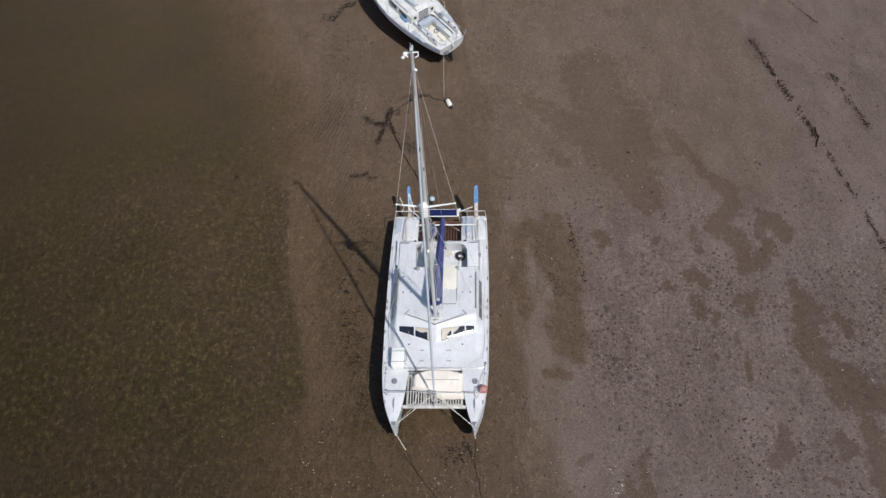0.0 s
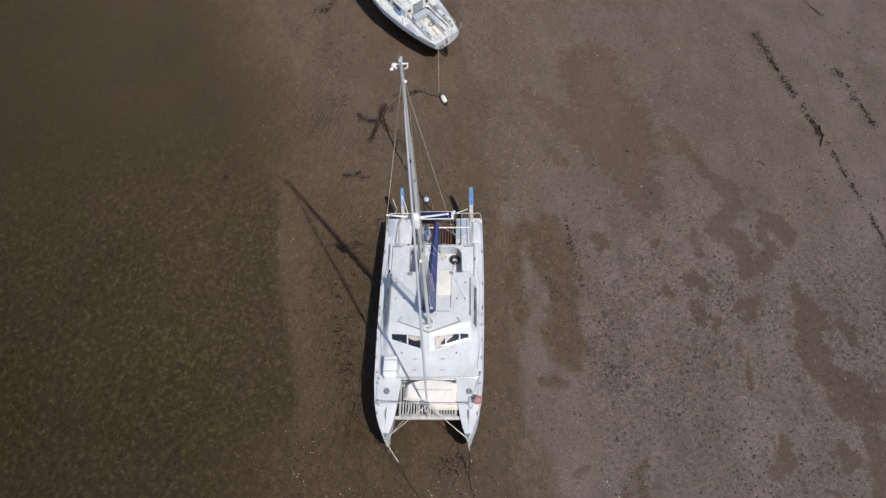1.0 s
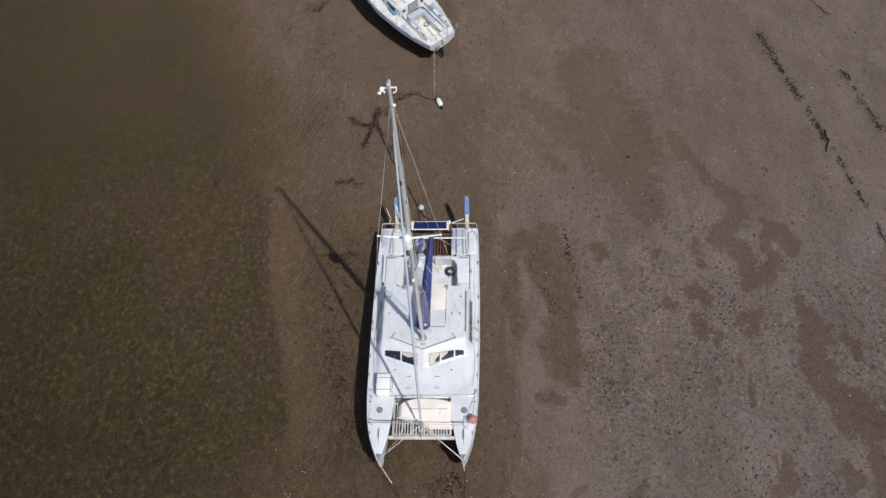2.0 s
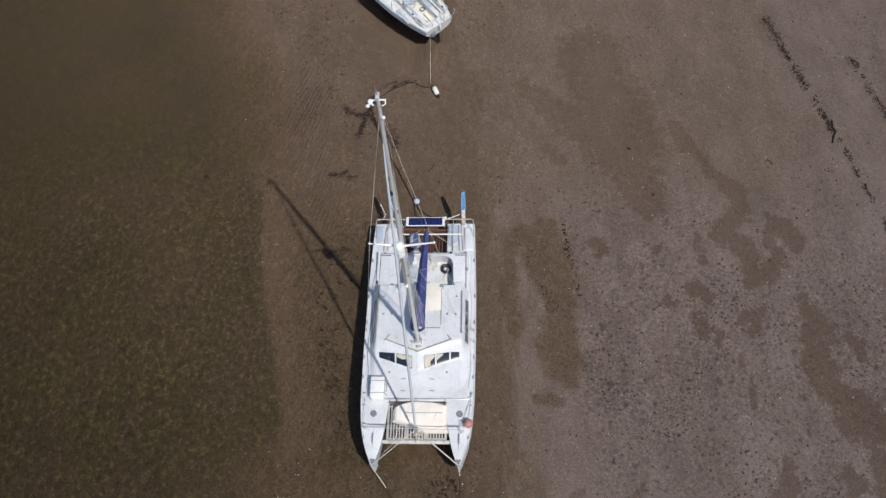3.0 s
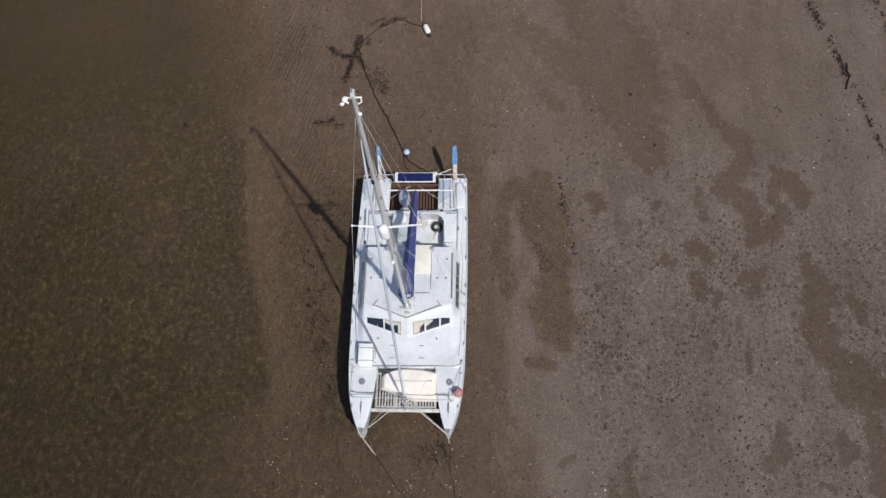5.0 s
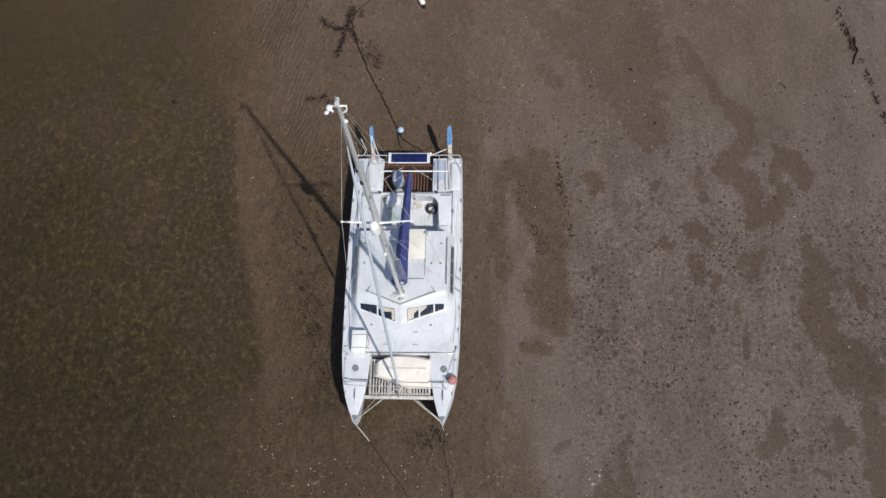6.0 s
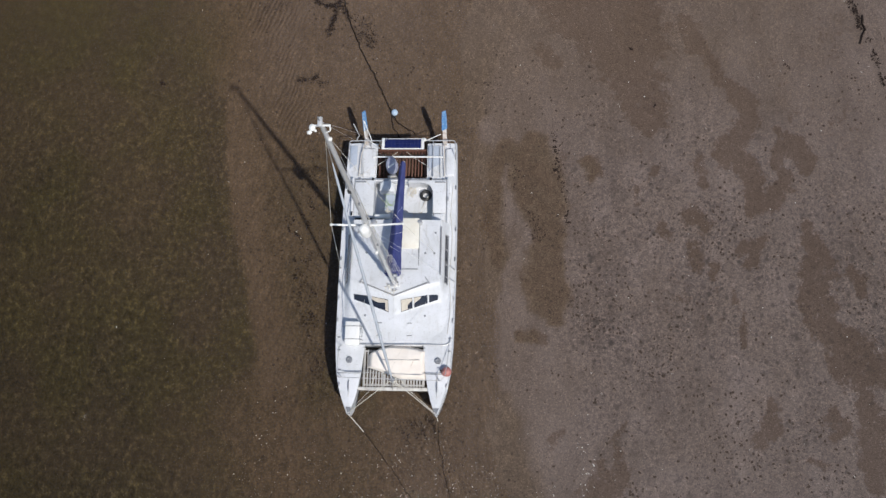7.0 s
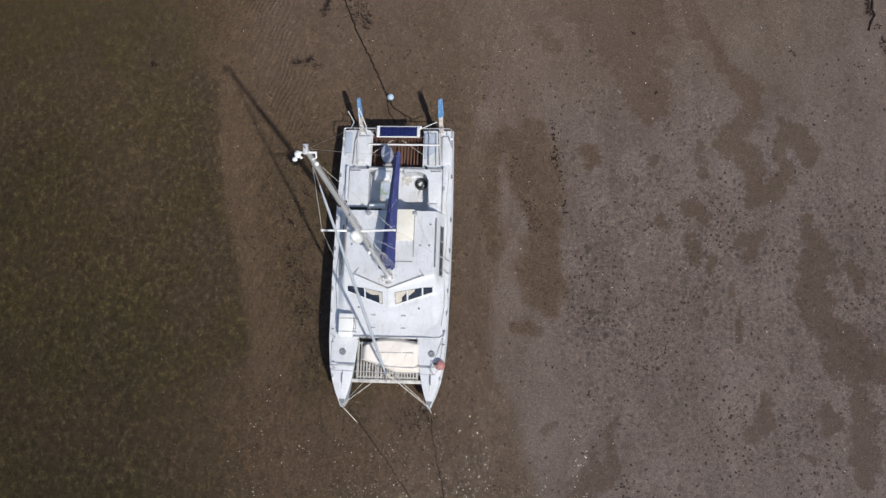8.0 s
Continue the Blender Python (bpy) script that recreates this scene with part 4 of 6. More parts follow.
    for x in (-1.05, -0.72, 0.72, 1.05):
        part("rail_post", bar([(x, 8.80, 0.90), (x, 8.86, 1.40)], 0.014), STEEL, cat)
    part("prop_pole", bar([(-1.20, 9.36, 1.90), (-1.20, 8.95, 1.45), (-0.74, 8.70, 1.12)], 0.014, 6), WHITE_PLASTIC, cat)
    part("prop_pole", bar([(-1.18, 9.34, 1.86), (-0.98, 8.86, 1.42)], 0.014, 6), WHITE_PLASTIC, cat)
    part("prop_pole", bar([(1.28, 9.12, 1.30), (0.70, 8.82, 1.38)], 0.014, 6), WHITE_PLASTIC, cat)
    part("white_pole", bar([(-1.50, 8.9, 1.30), (-1.40, 9.05, 1.42), (-1.56, 9.32, 1.72)], 0.010, 6), WHITE_PLASTIC, cat)
    for s in (-1, 1):
        part("stern_line", bar(sag((s * 1.35, 7.75, 1.15), (s * 0.15, 8.55, 1.14), 0.05, 6), 0.007, 5), ROPE, cat)

    # mast
    FOOT, HEAD = Vector((-0.02, 3.98, roof(0, 3.98))), Vector((0.09, 4.22, 14.08))
    at = lambda h: FOOT.lerp(HEAD, (h - FOOT.z) / (HEAD.z - FOOT.z))
    mast = part("mast", bar([at(h) for h in (FOOT.z, 4, 7, 10, 12.6, 14.05)], [0.060, 0.063, 0.063, 0.059, 0.048, 0.040], 14), ALLOY, cat, "tall grey weathered alloy mast")
    part("mast_step", boxes((FOOT + Vector((0, 0, 0.03)), (0.22, 0.24, 0.06)), bevel=0.02), STEEL, cat)
    for k in range(9):
        a = k * 0.7 + 0.4
        part("turning_block", boxes((FOOT + Vector(((0.13 + 0.02 * (k % 3)) * math.cos(a), (0.17 + 0.03 * (k % 2)) * math.sin(a) - 0.06, 0.05)), (0.04, 0.06, 0.06)), bevel=0.012), (GREY_PLASTIC, STEEL, WHITE_PLASTIC)[k % 3], cat)
    part("sail_track", bar([at(h) + Vector((0, 0.072, 0)) for h in (2.4, 7, 13.6)], 0.014, 5), GREY_PLASTIC, mast)
    part("mast_winch", bar([at(3.0) + Vector((0.09, 0, 0)), at(3.0) + Vector((0.2, 0, 0))], 0.05, 10), STEEL, mast)
    hoist = at(8.15)
    part("spreader", bar([hoist, (-0.78, 4.06, 8.36)], [0.035, 0.02], 8), WHITE_PLASTIC, mast, "white swept spreader")
    part("spreader", bar([hoist, (0.88, 4.10, 8.33)], [0.035, 0.02], 8), WHITE_PLASTIC, mast)
    for p in ((-0.78, 4.06, 8.36), (0.88, 4.10, 8.33)):
        part("spreader_tip", ball(bmesh.new(), p, 0.034, u=10, v=8), WHITE_PLASTIC, mast)
    dome = lathe([(0.0, 0.0), (0.06, 0.0), (0.11, 0.04)] + [(0.124 if k % 2 else 0.108, 0.10 + 0.045 * k) for k in range(10)] + [(0.10, 0.58), (0.05, 0.62), (0.0, 0.63)], 22)
    for v in dome.verts:
        v.co.x, v.co.y = v.co.x * (1 + 0.10 * noise.noise(v.co * 9)), v.co.y * (1 + 0.22 * noise.noise(v.co * 7))
    bmesh.ops.translate(dome, verts=dome.verts, vec=at(7.98) + Vector((-0.04, -0.16, -0.05)))
    part("radar_reflector", dome, WHITE_PLASTIC, mast, "white cylindrical radar reflector on the mast")
    part("reflector_bracket", boxes((at(7.98) + Vector((-0.02, -0.10, 0.0)), (0.12, 0.2, 0.05))), GREY_PLASTIC, mast)
    lamp = ball(bmesh.new(), at(6.05) + Vector((-0.04, -0.10, 0)), 0.05, (1, 1, 1.3), 12, 8)
    part("steaming_light", lamp, WHITE_PLASTIC, mast, "white steaming light")
    lamp = ball(bmesh.new(), at(13.45) + Vector((0.06, -0.05, 0)), 0.042, (1, 1, 0.8), 12, 8)
    part("deck_floodlight", lamp, WHITE_PLASTIC, mast)
    for h, dx, size in ((10.7, -0.03, (0.07, 0.06, 0.16)), (11.3, -0.045, (0.04, 0.05, 0.10)), (9.9, 0.05, (0.03, 0.05, 0.12)), (9.2, -0.05, (0.03, 0.05, 0.09)), (6.6, 0.05, (0.04, 0.05, 0.14))):
        part("mast_fitting", boxes((at(h) + Vector((dx, -0.045, 0)), size), bevel=0.01), GREY_PLASTIC if h < 10.5 else BLACK_RUBBER, mast, "dark fitting on the mast")
    # masthead gear
    part("masthead_crane", boxes((at(14.03) + Vector((0, 0, 0.03)), (0.08, 0.17, 0.05)), bevel=0.015), ALLOY, mast)
    part("aerial", bar([at(14.0), at(14.2) + Vector((-0.02, 0.03, 0))], [0.016, 0.010], 6), GREY_PLASTIC, mast)
    part("masthead_arm", bar([at(13.9) + Vector((-0.16, -0.02, 0.05)), at(13.9) + Vector((0.16, -0.02, 0.06))], 0.018, 8), WHITE_PLASTIC, mast)
    cone = ball(bmesh.new(), at(13.9) + Vector((-0.15, -0.05, 0.04)), 0.055, (1.0, 1.2, 0.9), 12, 8)
    ball(cone, at(13.9) + Vector((-0.20, -0.12, 0.0)), 0.034, (1.3, 1.1, 1), u=10, v=6)
    ball(cone, at(13.9) + Vector((-0.10, -0.09, 0.0)), 0.024, u=10, v=6)
    part("masthead_unit", cone, WHITE_PLASTIC, mast, "white masthead light unit")
    part("wind_vane", bar(round_path([at(13.9) + Vector((0.14, -0.02, 0.06)), at(13.9) + Vector((0.16, -0.10, 0.03)), at(13.9) + Vector((0.08, -0.12, 0.0))], 0.03), 0.012, 6), WHITE_PLASTIC, mast)

    # boom with the sail under its blue cover
    boom = part("boom", bar([(0.02, 4.12, 2.62), (0.20, 7.75, 2.42)], 0.06, 10), ALLOY, cat)
    rings = []
    for k in range(61):
        f = k / 60
        c = Vector((0.01, 4.06, 2.66)).lerp(Vector((0.19, 7.72, 2.46)), f)
        w = (0.255 - 0.165 * f ** 0.8) * (0.75 if k in (0, 60) else 1)
        h = 0.34 - 0.20 * f
        ring = []
        for j in range(28):
            a = 2 * math.pi * j / 28
            up = max(0.0, math.sin(a))
            fold = 1 + 0.05 * noise.noise((2.0 * math.cos(a), 2.0 * math.sin(a), 7 * f)) + 0.035 * noise.noise((4 * math.cos(a), 4 * math.sin(a), 26 * f))
            ring.append(c + Vector((w * fold * math.cos(a) * (1 - 0.62 * up), 0, h * fold * math.sin(a) * (1.0 if up else 0.55))))
        rings.append(ring)
    cover = part("sail_cover", loft(bmesh.new(), rings), SAIL_BLUE, cat, "faded navy canvas cover over the stowed mainsail")
    for k in range(5):
        y = 4.5 + 0.68 * k
        f = (y - 4.06) / 3.66
        c = Vector((0.01, 4.06, 2.66)).lerp(Vector((0.19, 7.72, 2.46)), f)
        w, h = 0.262 - 0.165 * f ** 0.8, 0.35 - 0.20 * f
        part("sail_tie", bar([c + Vector((w * math.cos(a) * (1 - 0.62 * math.sin(a)), 0, h * math.sin(a) + 0.006)) for a in (math.pi * q / 10 for q in range(11))], 0.006, 5), SAIL_BLUE, cover)
    part("mainsheet", bar([(0.18, 7.5, 2.36), (0.10, 7.62, 1.2)], 0.012, 5), ROPE, cat)
    part("topping_lift", bar([(0.19, 7.6, 2.45), at(13.7) + Vector((0, 0.12, 0))], 0.0028, 5), STEEL, cat, "thin topping lift from the masthead to the boom")
    part("backstay", bar([(-1.12, 9.0, 1.42), at(13.8) + Vector((0, 0.1, 0))], 0.0035, 5), STEEL, cat)
    for x, y in ((-0.2, 5.0), (0.34, 5.4), (-0.2, 5.9), (0.3, 6.2), (0.24, 4.8)):
        part("lazy_jack", bar([(x * 0.6 + 0.06, y, 2.7), at(7.2 - 0.4 * (y - 5))], 0.0026, 5), WHITE_PLASTIC, cat)

    # furled headsail on its stay, the bridle to both bows, shrouds and backstays
    TACK = Vector((0.02, 1.05, 1.98))
    stay_top = at(13.4) + Vector((0, -0.1, 0))
    part("furled_headsail", bar([TACK.lerp(stay_top, f) for f in (0.015, 0.04, 0.2, 0.45, 0.7, 0.9, 0.95)], [0.020, 0.034, 0.040, 0.038, 0.032, 0.023, 0.012], 10), UV_STRIP, cat, "furled headsail with a grey blue sun strip")
    drum = lathe([(0.0, 0.0), (0.075, 0.0), (0.075, 0.02), (0.04, 0.03), (0.04, 0.12), (0.075, 0.13), (0.075, 0.15), (0.0, 0.16)], 18)
    bmesh.ops.translate(drum, verts=drum.verts, vec=TACK - Vector((0, 0, 0.1)))
    part("furling_drum", drum, GREY_PLASTIC, cat, "grey furling drum")
    part("forestay", bar([TACK, stay_top], 0.009, 6), STEEL, cat)
    part("stay_chain", bar([TACK - Vector((0, 0, 0.1)), (0.0, 0.78, 1.47)], 0.02, 6), STEEL, cat)
    for s in (-1, 1):
        part("bridle", bar([TACK - Vector((0, 0, 0.06)), (s * 1.33, 0.05, 1.53)], 0.011, 6), ROPE, cat, "pale rope bridle to the bow")
        tip = Vector((-0.78, 4.06, 8.36)) if s < 0 else Vector((0.88, 4.10, 8.33))
        part("cap_shroud", bar([at(13.6), tip, (s * 1.80, 4.55, 1.33)], 0.0065 if s < 0 else 0.004, 5), ROPE, cat)
        part("lower_shroud", bar([at(8.0), (s * 1.79, 4.15, 1.36)], 0.0035, 5), WHITE_PLASTIC, cat)
        for y in (4.15, 4.55):
            part("rigging_screw", bar([(s * 1.80, y, sheer(y)), (s * 1.79, y, sheer(y) + 0.32)], 0.014, 6), STEEL, cat)
    part("bridle", bar([(-1.33, 0.05, 1.53), (-0.72, 0.72, 1.5), (-0.50, 1.2, 1.75)], 0.008, 6), ROPE, cat)
    part("bridle", bar([(1.30, 0.10, 1.54), (0.55, 0.72, 1.5), (0.30, 1.0, 1.7)], 0.008, 6), ROPE, cat)
    for k in range(5):
        a = at(3.2 + 0.2 * k) + Vector((0.1 * math.cos(k), 0.1 * math.sin(k), 0))
        b = FOOT + Vector((0.32 * math.cos(k * 1.7), 0.25 + 0.3 * math.sin(k * 1.7), 0.03))
        part("halyard", bar([at(12.5 - 1.3 * k) + Vector((0.09 * math.cos(k), 0.09 * math.sin(k), 0)), a, b], 0.005, 5), ROPE if k % 2 else STEEL, cat)
    for k in range(5):
        side = 0.10 + 0.035 * k
        part("halyard", bar([at(11.5 - 1.6 * k) + Vector((0.06, 0.05, 0)), at(5.0) + Vector((side, 0.10, 0)), FOOT + Vector((0.10 + 0.05 * k, 0.12 + 0.05 * (k % 3), 0.04))], 0.0045, 5), ROPE if k % 2 else WHITE_PLASTIC, cat)
    for s in (-1, 1):
        part("jib_sheet", bar([TACK + Vector((0, 0.2, 0.5)), (s * 0.95, 3.4, roof(0.95, 3.4) + 0.05), (s * 1.2, 4.9, roof(1.2, 4.9) + 0.02), (s * 0.78, 5.92, roof(0.78, 5.92) + 0.1)], 0.003, 5), ROPE, cat)
    return cat


build_catamaran()


def on_boat(x, y, z, turn=0.0):
    return BOAT @ pose(x, y, z, 0, 0, turn)


# ---- things that lie on the catamaran ----
def build_tarp():
    top = thing("covered_dinghy", on_boat(0.14, 1.62, 1.38), "cream tarpaulin lashed over a small dinghy on the foredeck slats", "boat cover")
    bm = bmesh.new()
    nx, ny = 40, 26
    rows = []
    for j in range(ny + 1):
        v = j / ny
        row = []
        for i in range(nx + 1):
            u = i / nx
            x = -0.93 + 1.80 * u
            cut = 0.36 * max(0.0, 1 - u / 0.58) ** 0.9
            y0, y1 = -0.54 + cut, 0.50 - 0.30 * max(0, 1 - u / 0.45) ** 2 - 0.16 * max(0, (u - 0.55) / 0.45) ** 2
            y = y0 + (y1 - y0) * v
            edge = min(u, 1 - u, 0.8 * v, 0.8 * (1 - v))
            z = 0.24 * float(ease(-0.03, 0.09, edge)) + 0.05 * math.sin(math.pi * u) * math.sin(math.pi * v)
            z += 0.018 * noise.noise((x * 3.2, y * 3.2, 1.7)) + 0.010 * noise.noise((x * 9, y * 7, 4.1)) + 0.008 * math.sin(14 * (x + 0.6 * y)) * edge
            row.append(bm.verts.new((x, y, max(z, 0.0) + 0.01)))
        rows.append(row)
    for a, b in zip(rows, rows[1:]):
        for i in range(nx):
            bm.faces.new((a[i], a[i + 1], b[i + 1], b[i]))
    ring = rows[0][:-1] + [r[-1] for r in rows[:-1]] + rows[-1][:0:-1] + [r[0] for r in rows[:0:-1]]
    low = [bm.verts.new((v.co.x, v.co.y, 0.0)) for v in ring]
    for i in range(len(ring)):
        j = (i + 1) % len(ring)
        bm.faces.new((ring[j], ring[i], low[i], low[j]))
    bm.faces.new(low)
    part("tarpaulin", bm, TARP, top, "wrinkled sun bleached canvas")
    part("keel_batten", boxes(((0.1, 0.04, 0.30), (1.15, 0.014, 0.02)), bevel=0.004), GREY_RUBBER, top, "grey batten along the cover")
    part("lashing", bar([(0.74, 0.27, 0.2), (0.48, 0.02, 0.285), (0.30, -0.34, 0.26)], 0.005, 5), TAN_ROPE, top)


def build_locker_box():
    b = thing("deck_box", on_boat(-1.27, 2.45, sheer(2.45) + 0.03), "white plastic deck box held down by two straps", "box")
    bm = bmesh.new()
    box(bm, (0, 0, 0.16), (0.42, 0.74, 0.28), 0.05, segments=3)
    body = part("body", bm, WHITE_PLASTIC, b)
    part("lid", boxes(((0, 0.0, 0.31), (0.44, 0.70, 0.05)), bevel=0.02), WHITE_PLASTIC, b)
    for y in (0.21, -0.19):
        part("strap", bar([(-0.3, y, 0.0), (-0.235, y, 0.33), (0, y, 0.345), (0.235, y, 0.33), (0.3, y, 0.0)], 0.014, 6, 0.6), GREY_RUBBER, b, "dark lashing strap")
    part("handle", bar(round_path([(0.22, -0.1, 0.2), (0.29, -0.1, 0.2), (0.29, 0.14, 0.2), (0.22, 0.14, 0.2)], 0.03), 0.012, 6), GREY_PLASTIC, b)
    part("foot", boxes(((0, -0.3, 0.01), (0.36, 0.08, 0.03))), GREY_RUBBER, b)
    part("foot", boxes(((0, 0.3, 0.01), (0.36, 0.08, 0.03))), GREY_RUBBER, b)


def build_red_buoy():
    b = thing("red_fender", on_boat(1.63, 1.32, 1.55), "faded red ball fender lying on the foredeck", "fender")
    bm = ball(bmesh.new(), (0, 0, 0.14), 0.15, (1.05, 1.0, 0.92), 20, 14)
    part("ball", bm, RED, b)
    part("eye", bar(round_path([(-0.10, 0.02, 0.20), (-0.17, 0.02, 0.24), (-0.19, 0.05, 0.18), (-0.12, 0.03, 0.13)], 0.03), 0.02, 8), BLACK_RUBBER, b)
    part("lanyard", bar(sag((-0.2, 0.03, 0.24), (-0.3, -0.25, 0.02), 0.03), 0.009, 5), ROPE, b)


def build_solar_panel():
    p = thing("solar_panel", on_boat(0.06, 8.72, 1.47) @ pose(0, 0, 0, -10, 1, 0.5), "blue solar panel with white end caps clamped to the stern rail", "solar panel")
    part("frame", boxes(((0, 0, 0), (1.38, 0.40, 0.03)), bevel=0.006), WHITE_PLASTIC, p)
    part("cells", boxes(((0, 0, 0.017), (1.20, 0.34, 0.008)), bevel=0.002), CELLS, p)
    for x in (-0.65, 0.65):
        part("end_cap", boxes(((x, 0, 0.012), (0.085, 0.41, 0.04)), bevel=0.008), WHITE_PLASTIC, p)
        part("clamp", boxes(((x * 0.8, 0.06, -0.04), (0.05, 0.08, 0.07))), GREY_PLASTIC, p)
    part("sensor", ball(bmesh.new(), (0.71, 0.14, 0.05), 0.05, u=12, v=8), WHITE_PLASTIC, p, "round white aerial")


def build_outboard():
    o = thing("outboard_motor", on_boat(-0.28, 7.92, 0.86, 8), "grey blue outboard motor raised in the stern well", "outboard motor")
    bm = bmesh.new()
    rings = []
    for f, w, l in ((0.0, 0.14, 0.20), (0.06, 0.185, 0.27), (0.16, 0.20, 0.295), (0.30, 0.195, 0.285), (0.38, 0.16, 0.24), (0.42, 0.08, 0.13)):
        rings.append([(w * math.cos(2 * math.pi * k / 24) * (1.0 - 0.12 * math.sin(2 * math.pi * k / 24)), 0.12 + l * math.sin(2 * math.pi * k / 24), 0.22 + f) for k in range(24)])
    cowl = part("cowl", loft(bm, rings), LAVENDER, o, "glossy grey blue cowling")
    part("cowl_stripe", bar([(-0.11, -0.02, 0.645), (0.02, 0.06, 0.655), (0.1, 0.10, 0.645)], 0.026, 8, 0.5), WHITE_PLASTIC, cowl, "white carry handle")
    part("cowl_seam", bar([(0.20 * math.cos(a) * (1 - 0.12 * math.sin(a)), 0.12 + 0.297 * math.sin(a), 0.38) for a in (2 * math.pi * k / 24 for k in range(25))], 0.007, 5), BLACK_RUBBER, cowl)
    part("leg", boxes(((0, 0.18, -0.1), (0.13, 0.2, 0.62)), bevel=0.03), GREY_PLASTIC, o)
    part("clamp_bracket", boxes(((0, -0.12, 0.1), (0.26, 0.1, 0.3)), bevel=0.02), GREY_PLASTIC, o)
    part("tiller_arm", bar([(0.1, -0.1, 0.3), (0.2, -0.4, 0.34)], [0.03, 0.022], 8), BLACK_RUBBER, o)


def build_tyre_fender():
    t = thing("tyre_fender", on_boat(0.80, 7.16, 0.735), "black rubber tyre fender lying in the cockpit", "tyre")
    bm = bmesh.new()
    prof = [(0.095, 0.03), (0.14, 0.0), (0.185, 0.03), (0.20, 0.08), (0.185, 0.13), (0.14, 0.15), (0.095, 0.13), (0.10, 0.08)]
    rings = [[(r * math.cos(a), r * math.sin(a), z) for r, z in prof] for a in (2 * math.pi * k / 28 for k in range(29))]
    part("tread", loft(bm, rings, caps=False), BLACK_RUBBER, t)
    part("lanyard", bar(sag((0.1, -0.05, 0.16), (-0.14, -0.42, 0.02), 0.0, 8, 0.02), 0.012, 6), ROPE, t)


def build_clear_bag():
    t = thing("plastic_bag", on_boat(-0.48, 7.40, 1.08), "crumpled clear white plastic bag on the cockpit locker", "bag")
    bm = ball(bmesh.new(), (0, 0, 0.06), 0.20, (1.1, 0.9, 0.42), 24, 16)
    for v in bm.verts:
        d = 1 + 0.28 * noise.noise(v.co * 11 + Vector((3, 1, 7))) + 0.12 * noise.noise(v.co * 27)
        v.co.x, v.co.y, v.co.z = v.co.x * d, v.co.y * d, max(0.0, v.co.z * d)
    part("bag", bm, BAG, t)


def build_rope_heap(x, y, z, material, seed, label, size=0.2, turns=70):
    rnd = random.Random(seed)
    t = thing("rope_coil", on_boat(x, y, z), label, "rope", "loose lines on the catamaran")
    p, a = Vector((0, 0, 0.012)), rnd.uniform(0, 6)
    curl, pts = 0.3, []
    for k in range(turns):
        if k % 9 == 0:
            curl = rnd.uniform(-0.7, 0.7)
        a += curl
        p = p + Vector((math.cos(a), math.sin(a), 0)) * 0.05
        if p.xy.length > size:
            a = math.atan2(-p.y, -p.x) + rnd.uniform(-0.5, 0.5)
        pts.append((p.x, p.y, 0.012 + 0.022 * rnd.random()))
    part("coil", bar(pts, 0.009, 5), material, t)


build_tarp()
build_locker_box()
build_red_buoy()
build_solar_panel()
build_outboard()
build_tyre_fender()
build_clear_bag()
build_rope_heap(-0.40, 7.05, 0.745, LINE_GREEN, 5, "tangle of pale green sheets on the cockpit sole", 0.24)
build_rope_heap(0.30, 7.32, 0.76, ROPE, 6, "loose tangle of pale rope in the cockpit", 0.20)
build_rope_heap(-0.55, 6.55, 0.745, ROPE, 7, "white rope heap on the cockpit sole", 0.20)
build_rope_heap(0.55, 6.45, 0.745, ROPE, 8, "loose white sheet on the cockpit sole", 0.22, 40)
build_rope_heap(-0.10, 3.78, roof(0, 3.78) + 0.0, ROPE, 9, "halyard tails flaked round the mast foot", 0.20, 50)
build_rope_heap(0.10, 1.02, 1.385, ROPE, 10, "pale rope heaped below the furling drum", 0.16, 60)


# ---- moorings of the catamaran ----
def ground_rope(points, radius, n=40, seed=0, lift=0.012, wander=0.03):
    """Points along the mud between plan points."""
    pts = [Vector((*p, 0)) for p in points]
    rnd = random.Random(seed)
    out = []
    for a, b in zip(pts, pts[1:]):
        k = max(2, int((b - a).length / 0.12))
        out += [a.lerp(b, i / k) for i in range(k)]
    out.append(pts[-1])
    return [Vector((p.x + rnd.uniform(-wander, wander), p.y + rnd.uniform(-wander, wander), ground_z(p.x, p.y) + lift + radius * 0.5)) for p in out]


def build_mooring(bow, drop, plan, seed):
    r = thing("mooring_line", Matrix(), "mooring rope from the bow to the mud, pale then weed covered", "rope", "bow mooring lines")
    a = BOAT @ Vector(bow)
    d = Vector(drop)
    part("clean_rope", bar(sag(a, d, 0.04, 8), 0.011, 6), ROPE, r, "pale clean length of rope")
    g = ground_rope(plan, 0.02, seed=seed)
    part("weedy_rope", bar(sag(d, g[0], 0.03, 6)[:-1] + g, [0.008 + 0.006 * abs(math.sin(k * 1.7 + seed)) for k in range(6 + len(g))], 6), WEEDY, r, "dark weed covered length on the mud")


build_mooring((-1.33, 0.02, 1.42), (-2.24, -0.46, 0.68), [(-1.85, -1.0), (-1.43, -1.56), (-0.95, -2.25), (-0.3, -3.2), (0.4, -4.6), (1.2, -6.5)], 3)
build_mooring((1.34, 0.02, 1.42), (0.06, -0.15, 0.95), [(0.08, -0.75), (0.15, -1.1), (0.28, -1.88), (0.45, -2.6), (0.62, -3.6), (0.9, -6.4)], 4)


# ---- the small sloop beyond: x athwart, y from the transom forward ----
SLOOP = pose(-0.62, 18.25, 0.27, 0, -3.5, 37)
